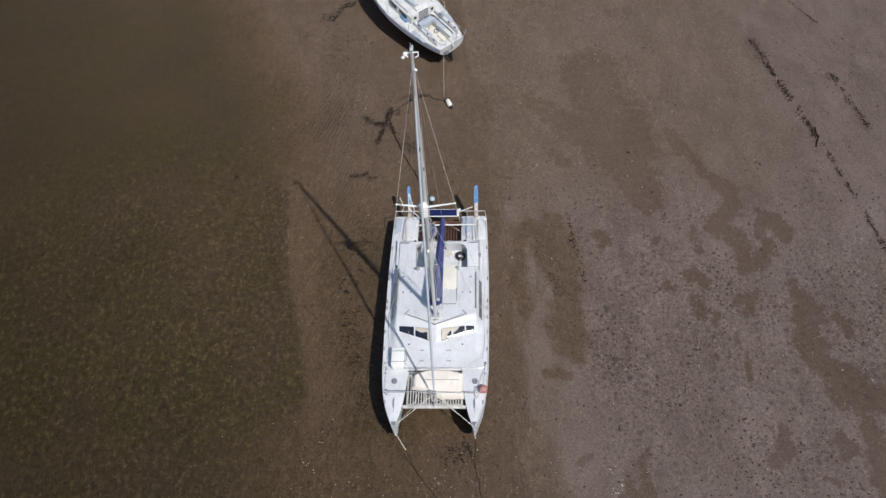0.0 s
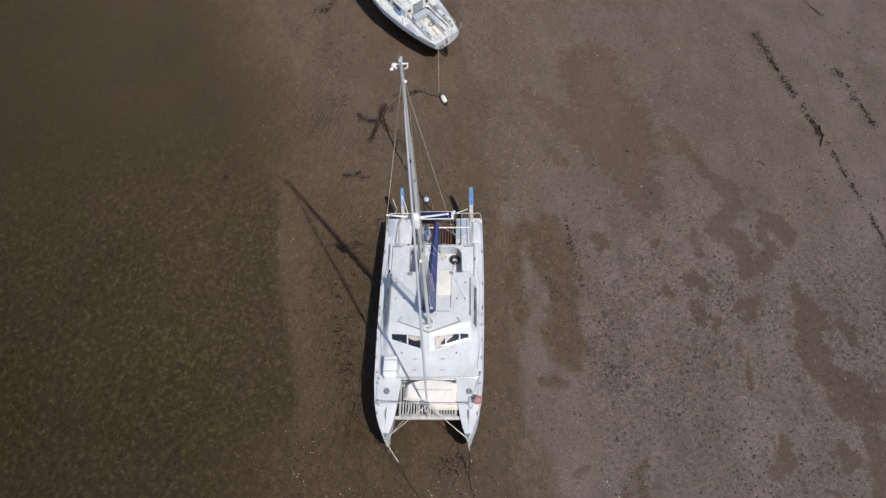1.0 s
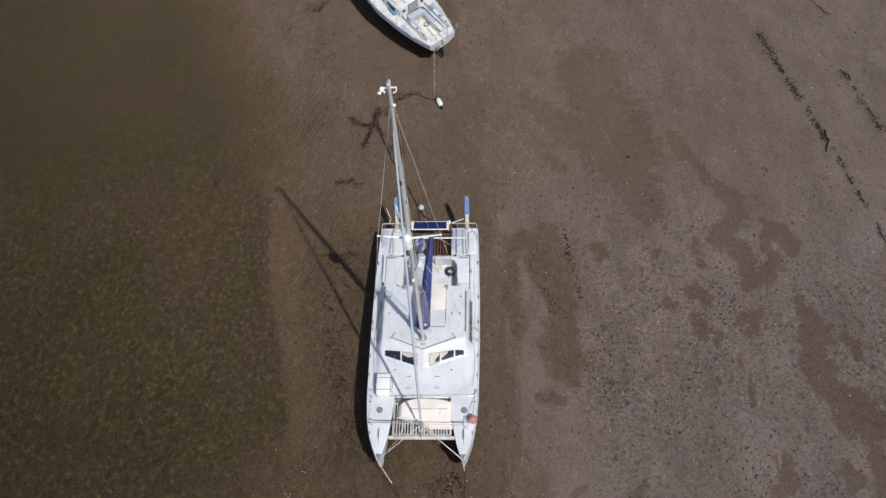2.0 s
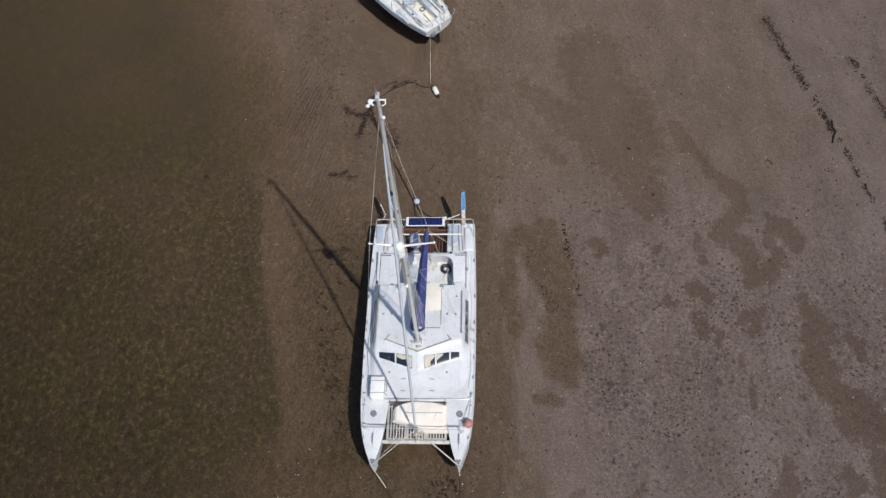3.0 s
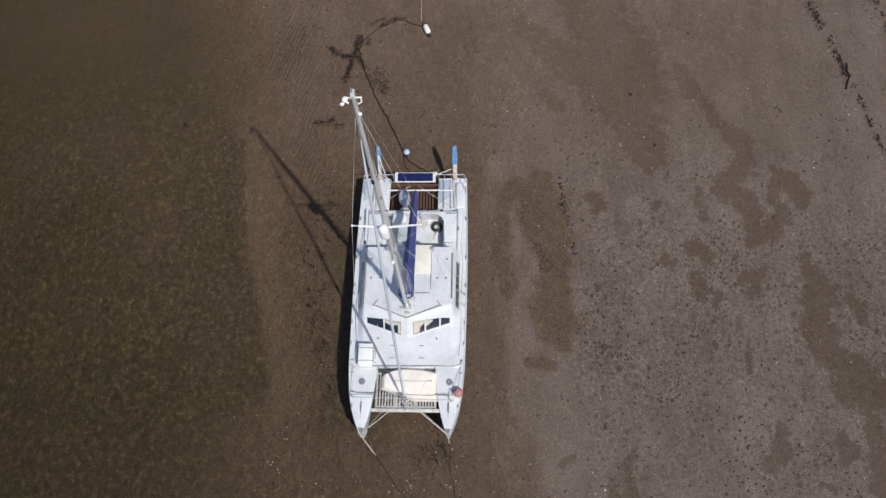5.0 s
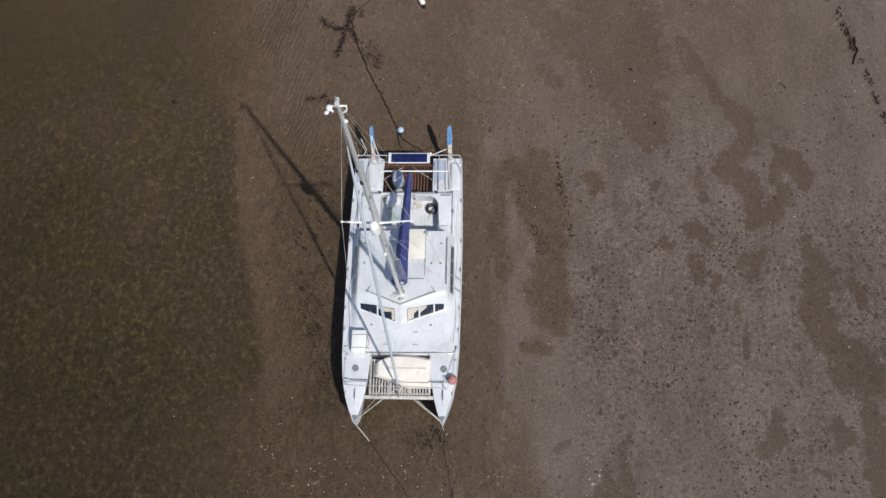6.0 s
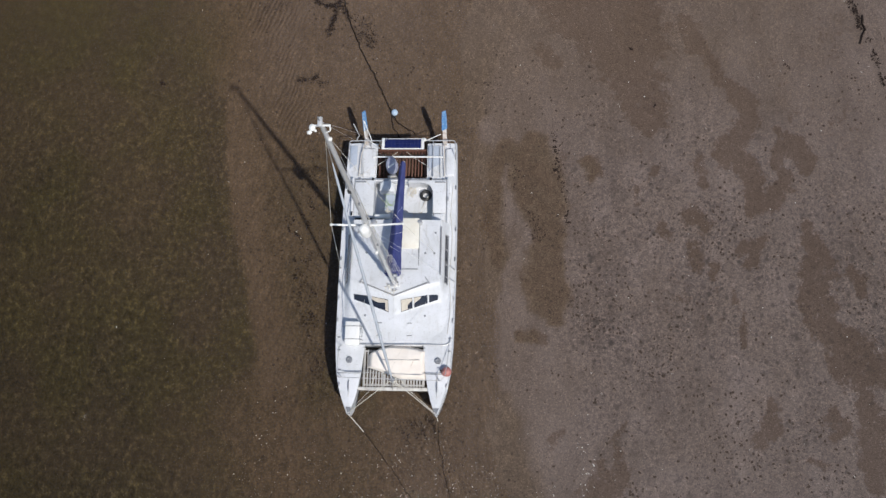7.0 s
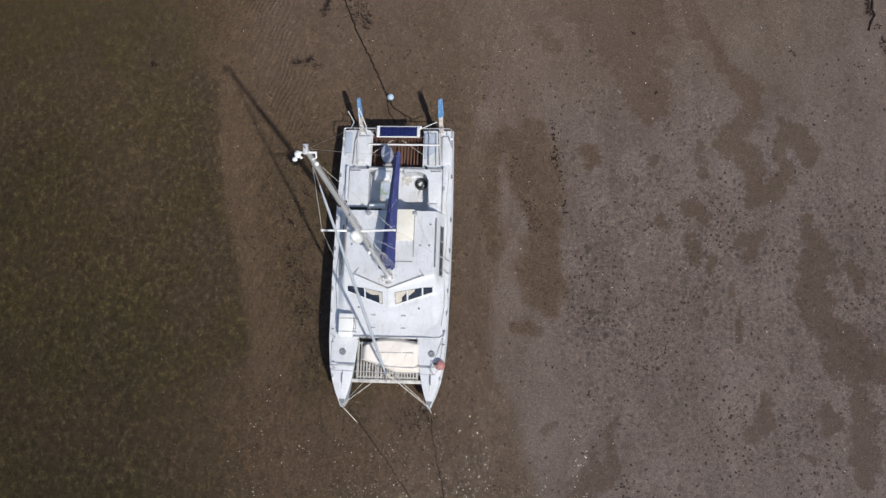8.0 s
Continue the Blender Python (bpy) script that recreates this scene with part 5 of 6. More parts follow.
S_HALF = [(0, 0.66), (0.5, 0.80), (1.2, 0.97), (2.2, 1.14), (3.4, 1.22), (4.6, 1.12), (5.8, 0.80), (6.8, 0.40), (7.4, 0.04)]
S_SHEER = [(0, 1.02), (2, 1.02), (4, 1.08), (6, 1.2), (7.4, 1.34)]
S_KEEL = [(0, 0.46), (0.8, 0.34), (2.5, 0.26), (4.5, 0.28), (6.4, 0.45), (7.2, 0.9), (7.4, 1.2)]


def build_sloop():
    boat = thing("sloop", SLOOP, "small white sailing sloop standing on its keels on the mud", "boat")
    ys = [0, 0.25, 0.5, 0.9, 1.4, 2.0, 2.7, 3.4, 4.2, 5.0, 5.8, 6.4, 6.9, 7.2, 7.4]

    def section(y, grow=0.0):
        w, z, k = (lerp_table(t, y) for t in (S_HALF, S_SHEER, S_KEEL))
        h = z - k
        ring = [(w, z), (w * 0.99, k + 0.7 * h), (w * 0.92, k + 0.45 * h), (w * 0.68, k + 0.2 * h), (w * 0.3, k + 0.05 * h)]
        rake = lambda q: y - 0.10 * (z - q) / max(h, 0.1) * (-1 if y < 0.01 else 0)
        return [(x + grow, rake(q), q) for x, q in ring] + [(0, rake(k), k)] + [(-x - grow, rake(q), q) for x, q in ring[::-1]]
    part("hull", loft(bmesh.new(), [section(y) for y in ys], closed=False), CREAM_HULL, boat, "white topsides with grime at the waterline")
    for s in (-1, 1):
        stripe = [(s * (lerp_table(S_HALF, y) + 0.004), y, lerp_table(S_SHEER, y) - 0.09) for y in ys]
        part("hull_stripe", bar(stripe, 0.022, 6), BLUE_HULL, boat, "faded blue stripe below the gunwale")
        part("toe_rail", bar([(s * (lerp_table(S_HALF, y) - 0.02), y, lerp_table(S_SHEER, y) + 0.03) for y in ys], 0.022, 6), DECK_CREAM, boat)
        keel = loft(bmesh.new(), [[(s * 0.5 + a * 0.06, 2.6 + b, z) for a, b in ((-1, 0), (0, -0.12), (1, 0), (1, 1.1), (0, 1.25), (-1, 1.1))] for z in (-0.36, 0.5)])
        part("bilge_keel", keel, ANTIFOUL, boat)
    # deck with the cockpit left open
    deck = bmesh.new()
    rows = []
    for y in ys:
        w, z = lerp_table(S_HALF, y), lerp_table(S_SHEER, y)
        inner = 0.47 if y < 2.15 else 0.0
        rows.append((y, w, z))
    for s in (-1, 1):
        strip = []
        for y, w, z in rows:
            i = min(0.47, w) if 0.3 <= y <= 2.0 else 0.0
            strip.append([(s * w, y, z + 0.01), (s * (w + i) / 2, y, z + 0.03), (s * i, y, z + 0.035)])
        loft(deck, strip, caps=False, closed=False)
    part("deck", deck, DECK_CREAM, boat, "white deck moulding")
    part("cockpit_sole", boxes(((0, 1.15, 0.62), (0.62, 1.7, 0.04))), WARM_WHITE, boat, "cream cockpit sole with stains")
    for s in (-1, 1):
        part("cockpit_seat", boxes(((s * 0.40, 1.15, 0.80), (0.26, 1.72, 0.30)), bevel=0.02), DECK_CREAM, boat, "white cockpit seat")
        part("seat_panel", boxes(((s * 0.40, 1.45, 0.957), (0.20, 0.8, 0.012)), bevel=0.003), SHADE_BLUE, boat, "grey blue nonslip and shade tone panel")
        part("cockpit_coaming", boxes(((s * 0.60, 1.2, 1.13), (0.09, 1.8, 0.20)), bevel=0.025), DECK_CREAM, boat)
    part("bridge_seat", boxes(((0, 2.0, 0.86), (0.8, 0.28, 0.28)), bevel=0.02), SHADE_BLUE, boat)
    part("stern_seat", boxes(((0, 0.22, 0.98), (1.1, 0.34, 0.12)), bevel=0.02), DECK_CREAM, boat)
    # cabin
    rings = []
    for y, w, h in ((2.15, 0.72, 0.50), (2.6, 0.78, 0.52), (3.5, 0.78, 0.48), (4.4, 0.66, 0.38), (4.9, 0.56, 0.22), (5.15, 0.5, 0.04)):
        z = lerp_table(S_SHEER, y)
        rings.append([(-w, y, z), (-w * 0.92, y, z + h * 0.75), (-w * 0.6, y, z + h * 0.98), (0, y, z + h * 1.06), (w * 0.6, y, z + h * 0.98), (w * 0.92, y, z + h * 0.75), (w, y, z)])
    cabin = part("cabin", loft(bmesh.new(), rings), DECK_CREAM, boat, "white coachroof")
    part("companion_door", boxes(((-0.13, 2.135, 1.30), (0.24, 0.03, 0.46))), GREY_PLASTIC, cabin, "grey louvred companionway door")
    part("companion_door", boxes(((0.13, 2.135, 1.30), (0.24, 0.03, 0.46))), GREY_PLASTIC, cabin)
    for k in range(6):
        part("louvre", boxes(((0, 2.112, 1.14 + 0.065 * k), (0.44, 0.02, 0.02)), bevel=0.004), STEEL, cabin)
    for x in (-0.48, 0.48):
        dial = lathe([(0, 0), (0.075, 0), (0.07, 0.02), (0, 0.022)], 14)
        bmesh.ops.rotate(dial, verts=dial.verts, matrix=Matrix.Rotation(radians(90), 3, "X"))
        bmesh.ops.translate(dial, verts=dial.verts, vec=(x, 2.14, 1.32))
        part("compass", dial, BLACK_RUBBER, cabin)
    part("sliding_hatch", boxes(((0, 2.65, 1.58), (0.62, 0.86, 0.10)), bevel=0.045), DECK_CREAM, cabin, "rounded white sliding hatch")
    for s in (-1, 1):
        for y in (2.75, 3.55):
            side = bmesh.new()
            box(side, (s * 0.755, y, 1.28), (0.03, 0.58, 0.17), 0.008, Matrix.Rotation(s * radians(-10), 4, "Y"))
            part("cabin_window", side, DARK_GLASS, cabin, "dark oblong cabin window")
        part("grab_rail", bar([(s * 0.62, 2.5, 1.53), (s * 0.62, 3.9, 1.50)], 0.018, 6), TEAK, cabin)
    part("fore_hatch", boxes(((0, 5.5, 1.24), (0.5, 0.5, 0.06)), bevel=0.02), SHADE_BLUE, boat)
    # blue sail bag and folded cover along the roof and side deck
    part("sail_bundle", bar([(-0.16, 2.4, 1.66), (-0.2, 3.0, 1.68), (-0.16, 3.8, 1.64), (-0.1, 4.6, 1.52)], [0.10, 0.14, 0.13, 0.08], 10), UV_STRIP, boat, "bundle of pale blue sail cloth")
    part("blue_cloth", boxes(((-0.74, 2.62, 1.13), (0.24, 0.50, 0.12)), bevel=0.04), BLUE_CLOTH, boat, "crumpled blue cloth on the side deck")
    part("fender", bar([(-0.58, 0.35, 1.12), (-0.6, 0.80, 1.13)], [0.07, 0.08], 10), WHITE_PLASTIC, boat, "white tube fender")
    part("outboard_bracket", boxes(((-0.35, -0.07, 0.78), (0.22, 0.08, 0.2)), bevel=0.02), GREY_PLASTIC, boat)
    for x, y, w, l in ((-0.9, 1.3, 0.16, 0.9), (0.86, 1.5, 0.16, 0.9), (-0.3, 5.9, 0.3, 0.4), (0.9, 3.4, 0.16, 1.2)):
        part("nonslip_panel", boxes(((x, y, lerp_table(S_SHEER, y) + 0.034), (w, l, 0.012)), bevel=0.003), SHADE_BLUE, boat, "worn grey blue nonslip and shade tone panel")
    for y in (0.55, 1.0, 1.7):
        for s in (-1, 1):
            part("jam_cleat", boxes(((s * 0.60, y, 1.25), (0.05, 0.10, 0.04)), bevel=0.01), BLACK_RUBBER, boat)
    for x, y in ((-0.2, 0.7), (0.15, 1.4), (-0.05, 1.8), (0.3, 0.5)):
        coil = [(x + (0.09 + 0.012 * (k % 5)) * math.cos(k * 0.9), y + (0.10 + 0.010 * (k % 4)) * math.sin(k * 0.9), 0.66 + 0.004 * k) for k in range(22)]
        part("rope_coil", bar(coil, 0.010, 5), ROPE if x < 0.1 else BLUE_HULL, boat, "coiled line on the cockpit sole")
    # rails and rudder
    part("pushpit", bar(round_path([(0.60, 0.9, 1.05), (0.62, 0.85, 1.52), (0.60, 0.12, 1.55), (0.30, 0.02, 1.55), (0.28, 0.05, 1.05)], 0.08), 0.014, 6), STEEL, boat)
    part("pushpit", bar(round_path([(-0.60, 0.9, 1.05), (-0.62, 0.8, 1.30), (-0.60, 0.1, 1.32), (-0.30, 0.03, 1.32), (-0.28, 0.06, 1.05)], 0.08), 0.014, 6), STEEL, boat)
    part("boarding_ladder", bar(round_path([(0.56, -0.02, 1.0), (0.78, -0.02, 1.30), (0.92, 0.12, 1.30), (0.86, 0.28, 1.0)], 0.06), 0.016, 6), STEEL, boat)
    part("rudder", boxes(((0.02, 0.22, 0.16), (0.06, 0.36, 0.56)), bevel=0.02), ANTIFOUL, boat)
    part("rudder_head", boxes(((0.02, -0.05, 0.92), (0.09, 0.08, 0.24)), bevel=0.03), DECK_CREAM, boat)
    part("tiller", bar([(0.02, -0.02, 1.04), (0.05, 0.5, 1.12), (0.08, 0.95, 1.10)], [0.03, 0.026, 0.02], 8), TEAK, boat)
    for s in (-1, 1):
        for y in (1.9, 3.4, 4.9):
            w = lerp_table(S_HALF, y) - 0.06
            part("stanchion", bar([(s * w, y, 1.05), (s * w, y, 1.60)], 0.012, 6), STEEL, boat)
        part("lifeline", bar([(s * 0.62, 0.85, 1.5), (s * 0.98, 1.9, 1.58), (s * 1.15, 3.4, 1.6), (s * 1.02, 4.9, 1.68), (s * 0.2, 7.2, 1.85)], 0.005, 5), STEEL, boat)
        winch = lathe([(0, 0), (0.07, 0), (0.05, 0.06), (0.06, 0.12), (0, 0.13)], 12)
        bmesh.ops.translate(winch, verts=winch.verts, vec=(s * 0.6, 1.5, 1.23))
        part("winch", winch, STEEL, boat)
    for k in range(2):
        part("jib_sheet", bar(sag((-0.5 + 0.3 * k, 1.9, 1.02), (-0.3 + 0.16 * k, 0.5, 0.66), 0.02, 8, 0.05, k), 0.007, 5), ROPE if k % 2 else BLUE_HULL, boat)
    return boat


build_sloop()


def build_float():
    f = thing("mooring_float", pose(-0.80, 15.72, ground_z(-0.8, 15.72), 0, 0, 22), "cream plastic mooring float lying on the mud", "float")
    bm = lathe([(0.0, -0.23), (0.07, -0.225), (0.115, -0.17), (0.125, 0.0), (0.115, 0.17), (0.07, 0.225), (0.0, 0.23)], 18)
    bmesh.ops.rotate(bm, verts=bm.verts, matrix=Matrix.Rotation(radians(90), 3, "X"))
    bmesh.ops.scale(bm, verts=bm.verts, vec=(0.85, 0.9, 0.85))
    bmesh.ops.translate(bm, verts=bm.verts, vec=(0, 0, 0.13))
    part("drum", bm, WARM_WHITE, f)
    part("eye", bar(round_path([(0.03, -0.21, 0.13), (0.03, -0.36, 0.12), (-0.03, -0.36, 0.12), (-0.03, -0.21, 0.13)], 0.03), 0.024, 6), BLACK_RUBBER, f)
    part("eye", bar(round_path([(0.03, 0.21, 0.13), (0.03, 0.32, 0.10), (-0.03, 0.32, 0.10), (-0.03, 0.21, 0.13)], 0.03), 0.024, 6), BLACK_RUBBER, f)


def build_ball_buoy():
    b = thing("ball_buoy", pose(-1.49, 10.40, ground_z(-1.49, 10.40)), "small pale blue ball buoy on wet mud", "buoy")
    part("ball", ball(bmesh.new(), (0, 0, 0.10), 0.115, (1, 1, 0.95), 20, 14), PALE_BLUE, b)
    part("eye", bar(round_path([(-0.03, -0.10, 0.12), (-0.05, -0.18, 0.06), (0.03, -0.18, 0.05), (0.03, -0.1, 0.1)], 0.03), 0.02, 6), BLACK_RUBBER, b)


build_float()
build_ball_buoy()


def line_thing(name, plan, radius, material, label, category, seed, wander=0.025, group=""):
    g = ground_rope(plan, radius, seed=seed, wander=wander)
    ob = link(name, bar(g, [radius * (0.7 + 0.5 * abs(math.sin(k * 1.3 + seed))) for k in range(len(g))], 6), material)
    return tagged(ob, label, category, group)


stern = SLOOP @ Vector((-0.50, -0.04, 0.8))
r = thing("stern_rope", Matrix(), "tan mooring rope hanging from the transom to the float", "rope")
part("strand", bar(sag(stern, (-1.02, 16.2, 0.0), 0.12, 12), 0.006, 6), ROPE, r)
line_thing("ground_chain", [(-0.97, 15.95), (-1.22, 16.02), (-1.47, 16.11), (-1.65, 16.31), (-2.03, 16.24), (-2.37, 16.08), (-2.7, 15.88), (-3.03, 15.62), (-3.29, 15.35), (-3.43, 14.88)], 0.016, WEEDY, "weedy ground chain lying across the mud", "chain", 11, group="ground chains")
line_thing("ground_chain", [(-3.4, 14.88), (-3.25, 14.29), (-3.07, 13.76), (-2.78, 12.99), (-2.48, 12.35), (-2.02, 11.4), (-1.69, 10.67), (-1.35, 10.0), (-0.75, 9.65)], 0.025, WEEDY, "weedy ground chain running to the ball buoy", "chain", 12, group="ground chains")
line_thing("ground_chain", [(-1.6, 10.5), (-1.55, 9.9), (-1.25, 9.45)], 0.02, WEEDY, "short weedy end of ground chain", "chain", 13, group="ground chains")


# ---- weed, casts, shells and white flecks for glints ----
def scatter(name, spots, material, label, category, flat=0.45, strip=False, seed=0):
    """Many small lumps or strips lying on the mud, as one mesh."""
    rnd = random.Random(seed)
    verts, faces = [], []
    for x, y, r in spots:
        z = max(ground_z(x, y), TIDE - 0.03 if strip else -9) - 0.3 * r * flat
        a = rnd.uniform(0, 6.28)
        base = len(verts)
        if strip:
            l, w, bend = r * rnd.uniform(0.9, 2.4), r * rnd.uniform(0.3, 0.65), rnd.uniform(-0.9, 0.9)
            p = Vector((x, y, z + 0.02))
            for k in range(5):
                b = a + bend * (k / 4 - 0.5)
                n = Vector((-math.sin(b), math.cos(b), 0)) * w * (1 - 0.6 * abs(k / 2 - 1))
                h = Vector((0, 0, r * flat * (1 - abs(k / 2 - 1)) + 0.006))
                verts += [tuple(p - n), tuple(p + h), tuple(p + n)]
                p = p + Vector((math.cos(b), math.sin(b), 0)) * (l / 4)
            for k in range(4):
                q = base + 3 * k
                faces += [(q, q + 3, q + 4, q + 1), (q + 1, q + 4, q + 5, q + 2)]
            continue
        n, sx = 6, rnd.uniform(0.7, 1.4)
        for ring, up in ((1.0, 0.0), (0.75, 0.7)):
            for k in range(n):
                b = 2 * math.pi * k / n
                q = r * ring * rnd.uniform(0.8, 1.2)
                u, v = q * sx * math.cos(b), q / sx * math.sin(b)
                verts.append((x + u * math.cos(a) - v * math.sin(a), y + u * math.sin(a) + v * math.cos(a), z + up * r * flat))
        verts.append((x, y, z + r * flat * 1.15))
        for k in range(n):
            j = (k + 1) % n
            faces += [(base + k, base + j, base + n + j, base + n + k), (base + n + k, base + n + j, base + 2 * n)]
    me = bpy.data.meshes.new(name)
    me.from_pydata(verts, [], faces)
    me.shade_smooth()
    me.materials.append(material)
    return tagged(new(name, me), label, category, kind="stuff")


def along(plan, count, spread, lo, hi, seed, clump=0.0):
    rnd = random.Random(seed)
    pts = [Vector(p) for p in plan]
    out = []
    while len(out) < count:
        i = rnd.randrange(len(pts) - 1)
        f = rnd.random()
        p = pts[i].lerp(pts[i + 1], f)
        if clump and noise.noise((p.x * clump, p.y * clump, seed)) < 0.02 - 0.25 * rnd.random():
            continue
        s = spread * (0.4 + 0.9 * abs(noise.noise((p.x * 1.3, p.y * 1.3, 9.0))))
        out.append((p.x + rnd.gauss(0, s), p.y + rnd.gauss(0, s), rnd.uniform(lo, hi)))
    return out


scatter("strand_line_weed", along([(13.2, 19.4), (13.5, 18.2), (13.75, 17.1), (14.05, 15.9), (14.4, 14.6), (14.75, 13.2)], 560, 0.13, 0.014, 0.060, 1, 2.3),
        WEED, "line of dark seaweed stranded by the tide", "seaweed", 0.3, True, 1)
scatter("strand_line_weed", along([(14.9, 12.9), (15.2, 11.4), (15.5, 10.2), (15.8, 8.6), (16.0, 7.4)], 300, 0.10, 0.014, 0.055, 2, 2.2),
        WEED, "thin line of dark seaweed on pale mud", "seaweed", 0.3, True, 2)
scatter("weed_patch", along([(16.3, 16.9), (16.55, 16.2), (16.6, 15.4), (16.9, 14.4), (17.1, 13.6)], 240, 0.17, 0.014, 0.055, 3, 1.6),
        WEED, "scattered patch of dark seaweed", "seaweed", 0.3, True, 3)
scatter("weed_patch", along([(15.2, 22.3), (15.9, 21.2), (16.5, 20.2)], 70, 0.03, 0.02, 0.05, 4),
        WEED, "thin streak of dark seaweed", "seaweed", 0.3, True, 4)
scatter("weed_patch", along([(-3.36, 15.44), (-3.45, 14.96), (-3.61, 14.43), (-3.74, 13.91), (-3.86, 13.35)], 460, 0.10, 0.012, 0.040, 5),
        WEED, "tangle of dark weed round the ground chain", "seaweed", 0.3, True, 5)
scatter("weed_patch", along([(-4.46, 14.91), (-4.34, 14.77), (-4.06, 14.55), (-3.83, 14.54), (-3.61, 14.56)], 150, 0.10, 0.012, 0.045, 6),
        WEED, "loose dark weed beside the chain", "seaweed", 0.3, True, 6)
scatter("weed_patch", along([(-3.02, 15.35), (-3.05, 15.02)], 40, 0.08, 0.012, 0.035, 23),
        WEED, "small dark tuft of weed", "seaweed", 0.3, True, 23)
scatter("weed_patch", along([(-3.43, 14.56), (-3.19, 14.03)], 110, 0.07, 0.012, 0.035, 24),
        WEED, "short strand of dark weed", "seaweed", 0.3, True, 24)
scatter("weed_patch", along([(-2.79, 13.88), (-2.51, 13.36), (-2.28, 12.84)], 300, 0.30, 0.010, 0.034, 19),
        WEED, "fan of fine dark weed beside the chain", "seaweed", 0.3, True, 19)
scatter("weed_patch", along([(-3.04, 15.83), (-2.71, 16.21), (-2.37, 16.22)], 50, 0.05, 0.010, 0.030, 25),
        WEED, "thin strand of dark weed by the chain", "seaweed", 0.3, True, 25)
scatter("weed_patch", along([(-4.87, 11.72), (-4.77, 11.62), (-4.39, 11.61), (-4.22, 11.77), (-4.12, 11.48), (-3.82, 11.54)], 120, 0.10, 0.012, 0.040, 7),
        WEED, "small dark clump of weed", "seaweed", 0.3, True, 7)
# Dark strands laid in place of a cast shadow beside the sloop
scatter("weed_patch", along([(-6.9, 21.6), (-6.4, 21.3), (-5.9, 22.3), (-5.3, 22.5)], 130, 0.12, 0.02, 0.06, 8),
        WEED, "dark strands standing in for a shadow by the sloop", "seaweed", 0.3, True, 8)
scatter("weed_patch", along([(-8.2, 20.6), (-7.5, 19.9), (-6.8, 18.2), (-6.2, 18.8), (-6.0, 19.6)], 60, 0.25, 0.02, 0.05, 14),
        WEED, "scattered specks of dark weed", "seaweed", 0.3, True, 14)
scatter("weed_patch", along([(12.0, 12.0), (12.2, 11.8)], 14, 0.05, 0.02, 0.05, 15),
        WEED, "small dark tuft of weed", "seaweed", 0.3, True, 15)
line_thing("branch", [(14.82, 13.75), (14.78, 13.4), (14.86, 13.2), (14.70, 12.95), (14.62, 12.65)], 0.030, WEED, "bent dark branch lying at the strand line", "branch", 16, 0.012)
scatter("weed_patch", along([(-9.72, 11.5), (-9.6, 11.47)], 16, 0.06, 0.02, 0.06, 28),
        WEED, "dark lump of weed in the shallows", "seaweed", 0.3, True, 28)
scatter("weed_patch", along([(6.8, 12.7), (6.82, 12.68)], 9, 0.03, 0.02, 0.05, 17),
        WEED, "small dark tuft of weed", "seaweed", 0.3, True, 17)
scatter("weed_patch", along([(7.5, 10.5), (7.52, 10.52)], 9, 0.03, 0.02, 0.05, 18),
        WEED, "small dark tuft of weed", "seaweed", 0.3, True, 18)
scatter("weed_patch", along([(-1.65, 16.31), (-2.03, 16.24), (-2.37, 16.08), (-2.7, 15.88)], 110, 0.05, 0.012, 0.035, 9),
        WEED, "weed hanging on the chain", "seaweed", 0.3, True, 9)
scatter("weed_patch", along([(-4.8, 6.6), (-4.7, 5.2), (-4.4, 3.9), (-4.2, 2.6)], 60, 0.34, 0.016, 0.055, 10),
        WEED, "specks of dark weed in the shallows", "seaweed", 0.3, True, 10)
scatter("weed_patch", along([(-1.0, -0.2), (-0.9, -0.4), (-0.3, 0.0), (-0.1, -0.3), (-0.5, -0.7), (-1.05, -0.75)], 100, 0.27, 0.013, 0.048, 12),
        WEED, "dark weed under the bows", "seaweed", 0.3, True, 12)


scatter("weed_specks", along([(-4.0, 8.5), (-4.3, 6.5), (-4.2, 4.5), (-4.0, 2.5), (-3.7, 0.5)], 340, 0.5, 0.014, 0.052, 26, 1.7),
        WEED, "dark specks of weed strewn beside the hull", "seaweed", 0.3, True, 26)
scatter("weed_specks", along([(3.95, 9.74), (4.04, 8.65), (4.12, 8.16), (4.35, 7.09), (4.34, 5.94)], 110, 0.13, 0.018, 0.058, 29, 1.4),
        WEED, "dark specks of weed along the scour's edge", "seaweed", 0.3, True, 29)
scatter("weed_specks", along([(2.4, 8.6), (3.0, 7.6), (3.2, 6.6), (3.5, 5.6)], 90, 0.28, 0.016, 0.045, 30, 1.2),
        WEED, "dark specks of weed in the scour", "seaweed", 0.3, True, 30)
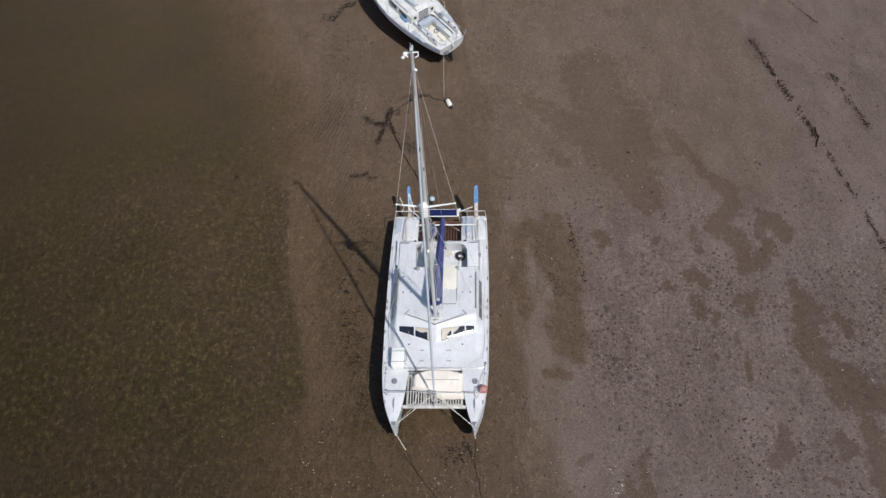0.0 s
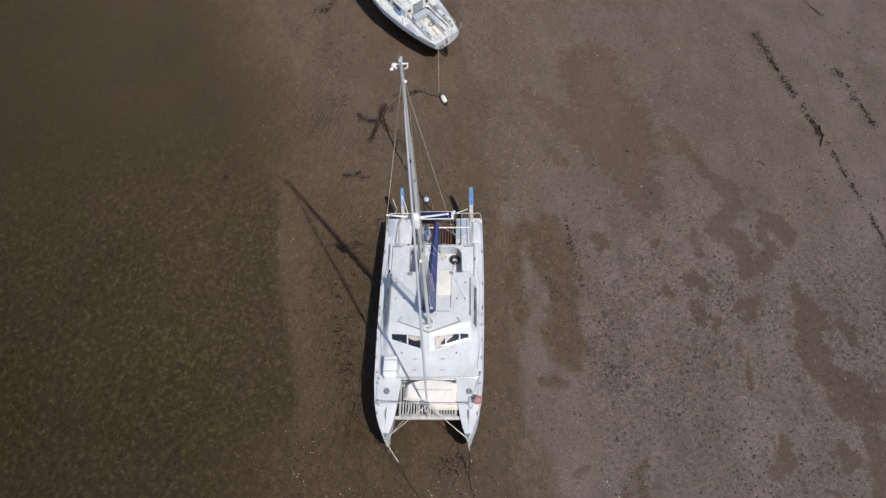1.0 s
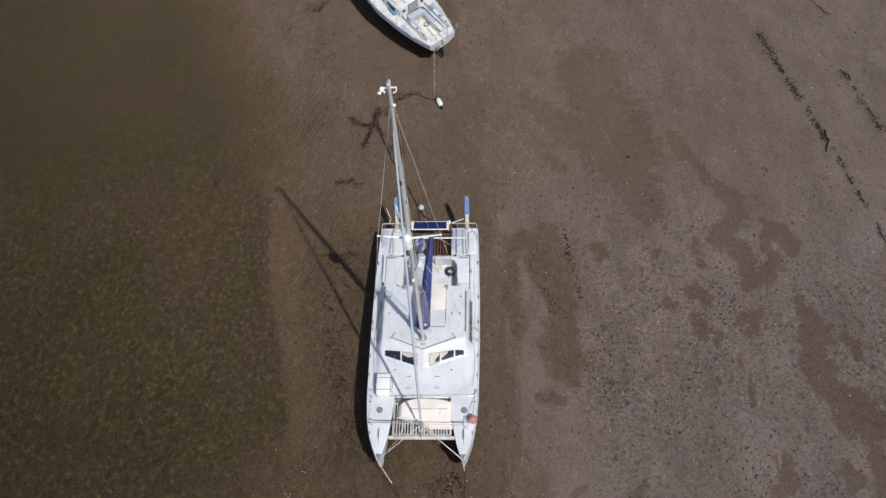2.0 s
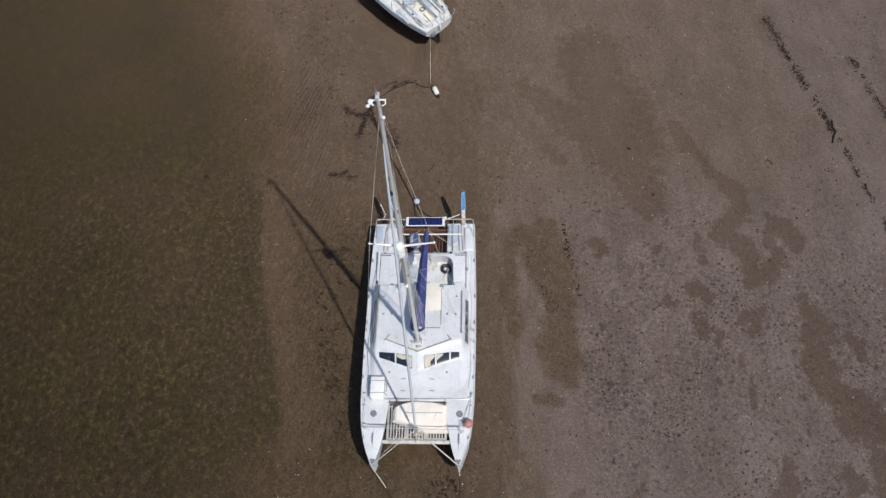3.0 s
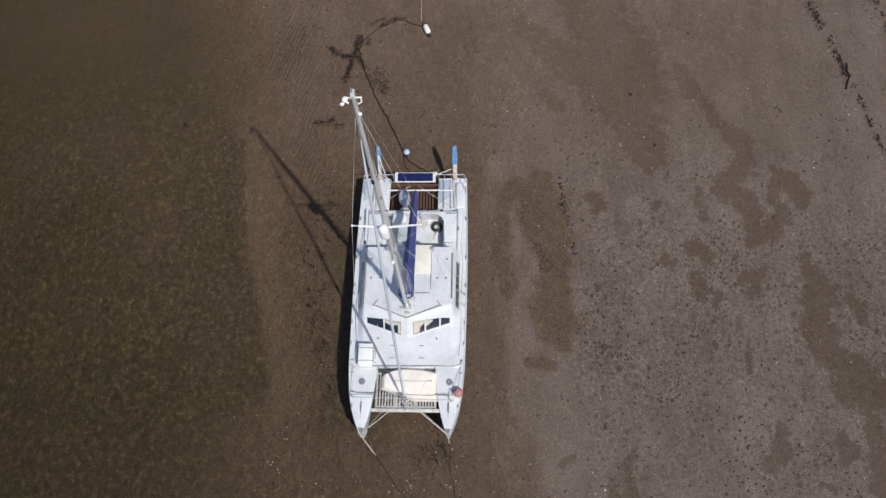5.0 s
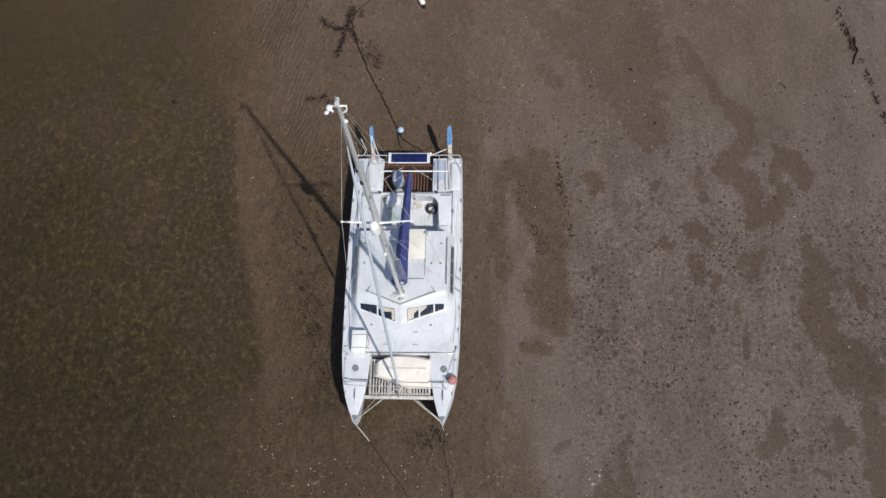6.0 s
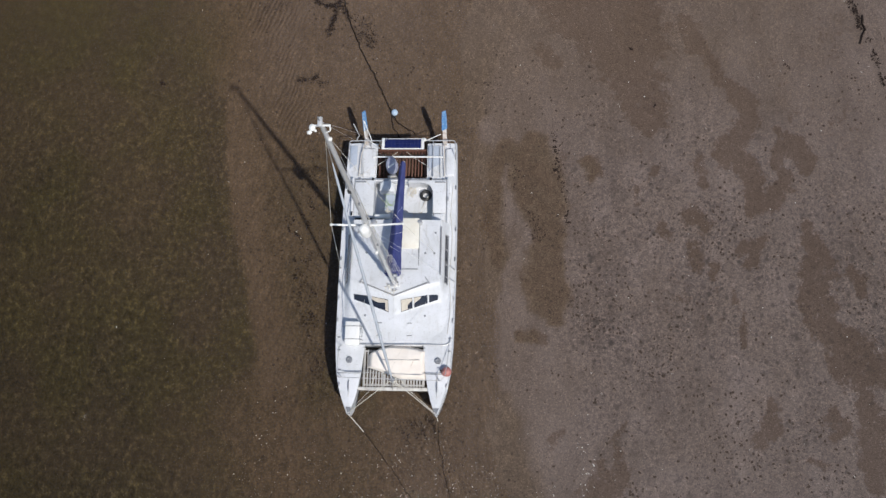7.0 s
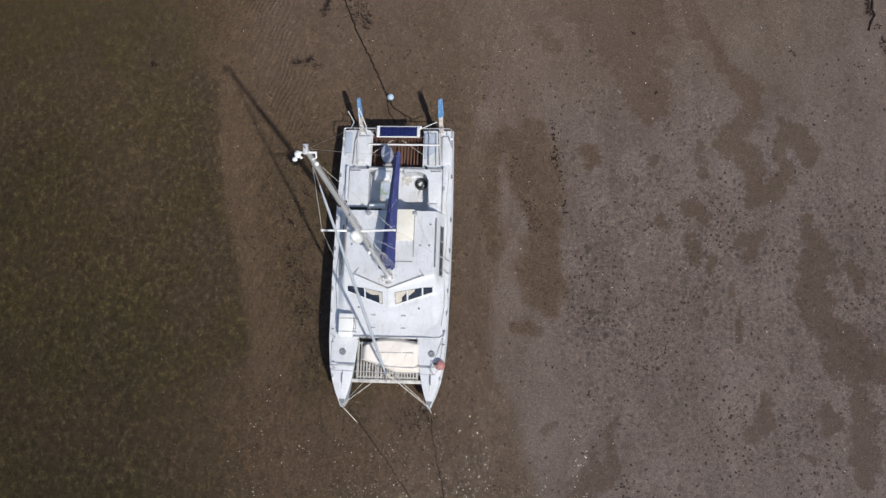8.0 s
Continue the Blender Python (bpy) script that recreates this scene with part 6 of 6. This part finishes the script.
scatter("weed_specks", along([(-6.2, 12.5), (-5.6, 14.5), (-5.2, 16.5), (-5.4, 18.5)], 150, 0.6, 0.012, 0.040, 27, 1.1),
        WEED, "sparse dark specks of weed on damp mud", "seaweed", 0.3, True, 27)


def field(count, x0, x1, y0, y1, lo, hi, seed, keep):
    rnd = np.random.RandomState(seed)
    x, y, luck, size = rnd.uniform(x0, x1, count * 8), rnd.uniform(y0, y1, count * 8), rnd.uniform(0, 1, count * 8), rnd.uniform(0, 1, count * 8)
    held = np.nonzero(luck < keep(x, y))[0][:count]
    return [(float(x[i]), float(y[i]), float(lo + (hi - lo) * size[i] ** 3)) for i in held]


dense = lambda x, y: 0.12 + 0.88 * np.clip(0.25 + lattice(x, y, 0.45, 41) + 0.6 * lattice(x, y, 1.3, 42), 0, 1)


def near_flat(x, y):
    wet = strokes(x, y, WIDE_HOLLOW + LINKED_HOLLOWS + SMALL_HOLLOWS + SHORE_HOLLOWS + LOW_HOLLOWS)
    far = 1 - 0.93 * ease(6, 14, y + 0.25 * (x - 8))
    return dense(x, y) * far * (1 - ease(0.2, 0.5, wet)) * (0.25 + 0.75 * ease(3.6, 5.0, x))


scatter("mud_casts", field(4600, 2.0, 19, -5, 24, 0.012, 0.055, 20, near_flat), CAST, "dark worm casts dotted over the mud", "worm casts", 0.4, False, 20)
scatter("mud_casts", field(3600, -8.5, 2.4, -5, 24, 0.010, 0.055, 21, dense), CAST, "dark casts and pebbles in the shallows", "pebbles", 0.4, False, 21)
scatter("shells", field(520, -9, 18, -5, 24, 0.007, 0.020, 22, lambda x, y: np.ones_like(x)), SHELL_AND_GLINT, "small bleached shells on the mud", "shells", 0.5, False, 22)
# White lumps added in place of sun glints on the wet mud
scatter("shells", field(620, -7, 5, -4.5, 1.0, 0.008, 0.021, 43, lambda x, y: (0.03 + 0.97 * ease(0.8, -3.0, y)) * np.clip(0.3 + 1.2 * lattice(x * 1.6, y * 0.7, 1.1, 44), 0.08, 1)), SHELL_AND_GLINT, "white flecks added as sun glints off the bows", "shells", 0.5, False, 43)
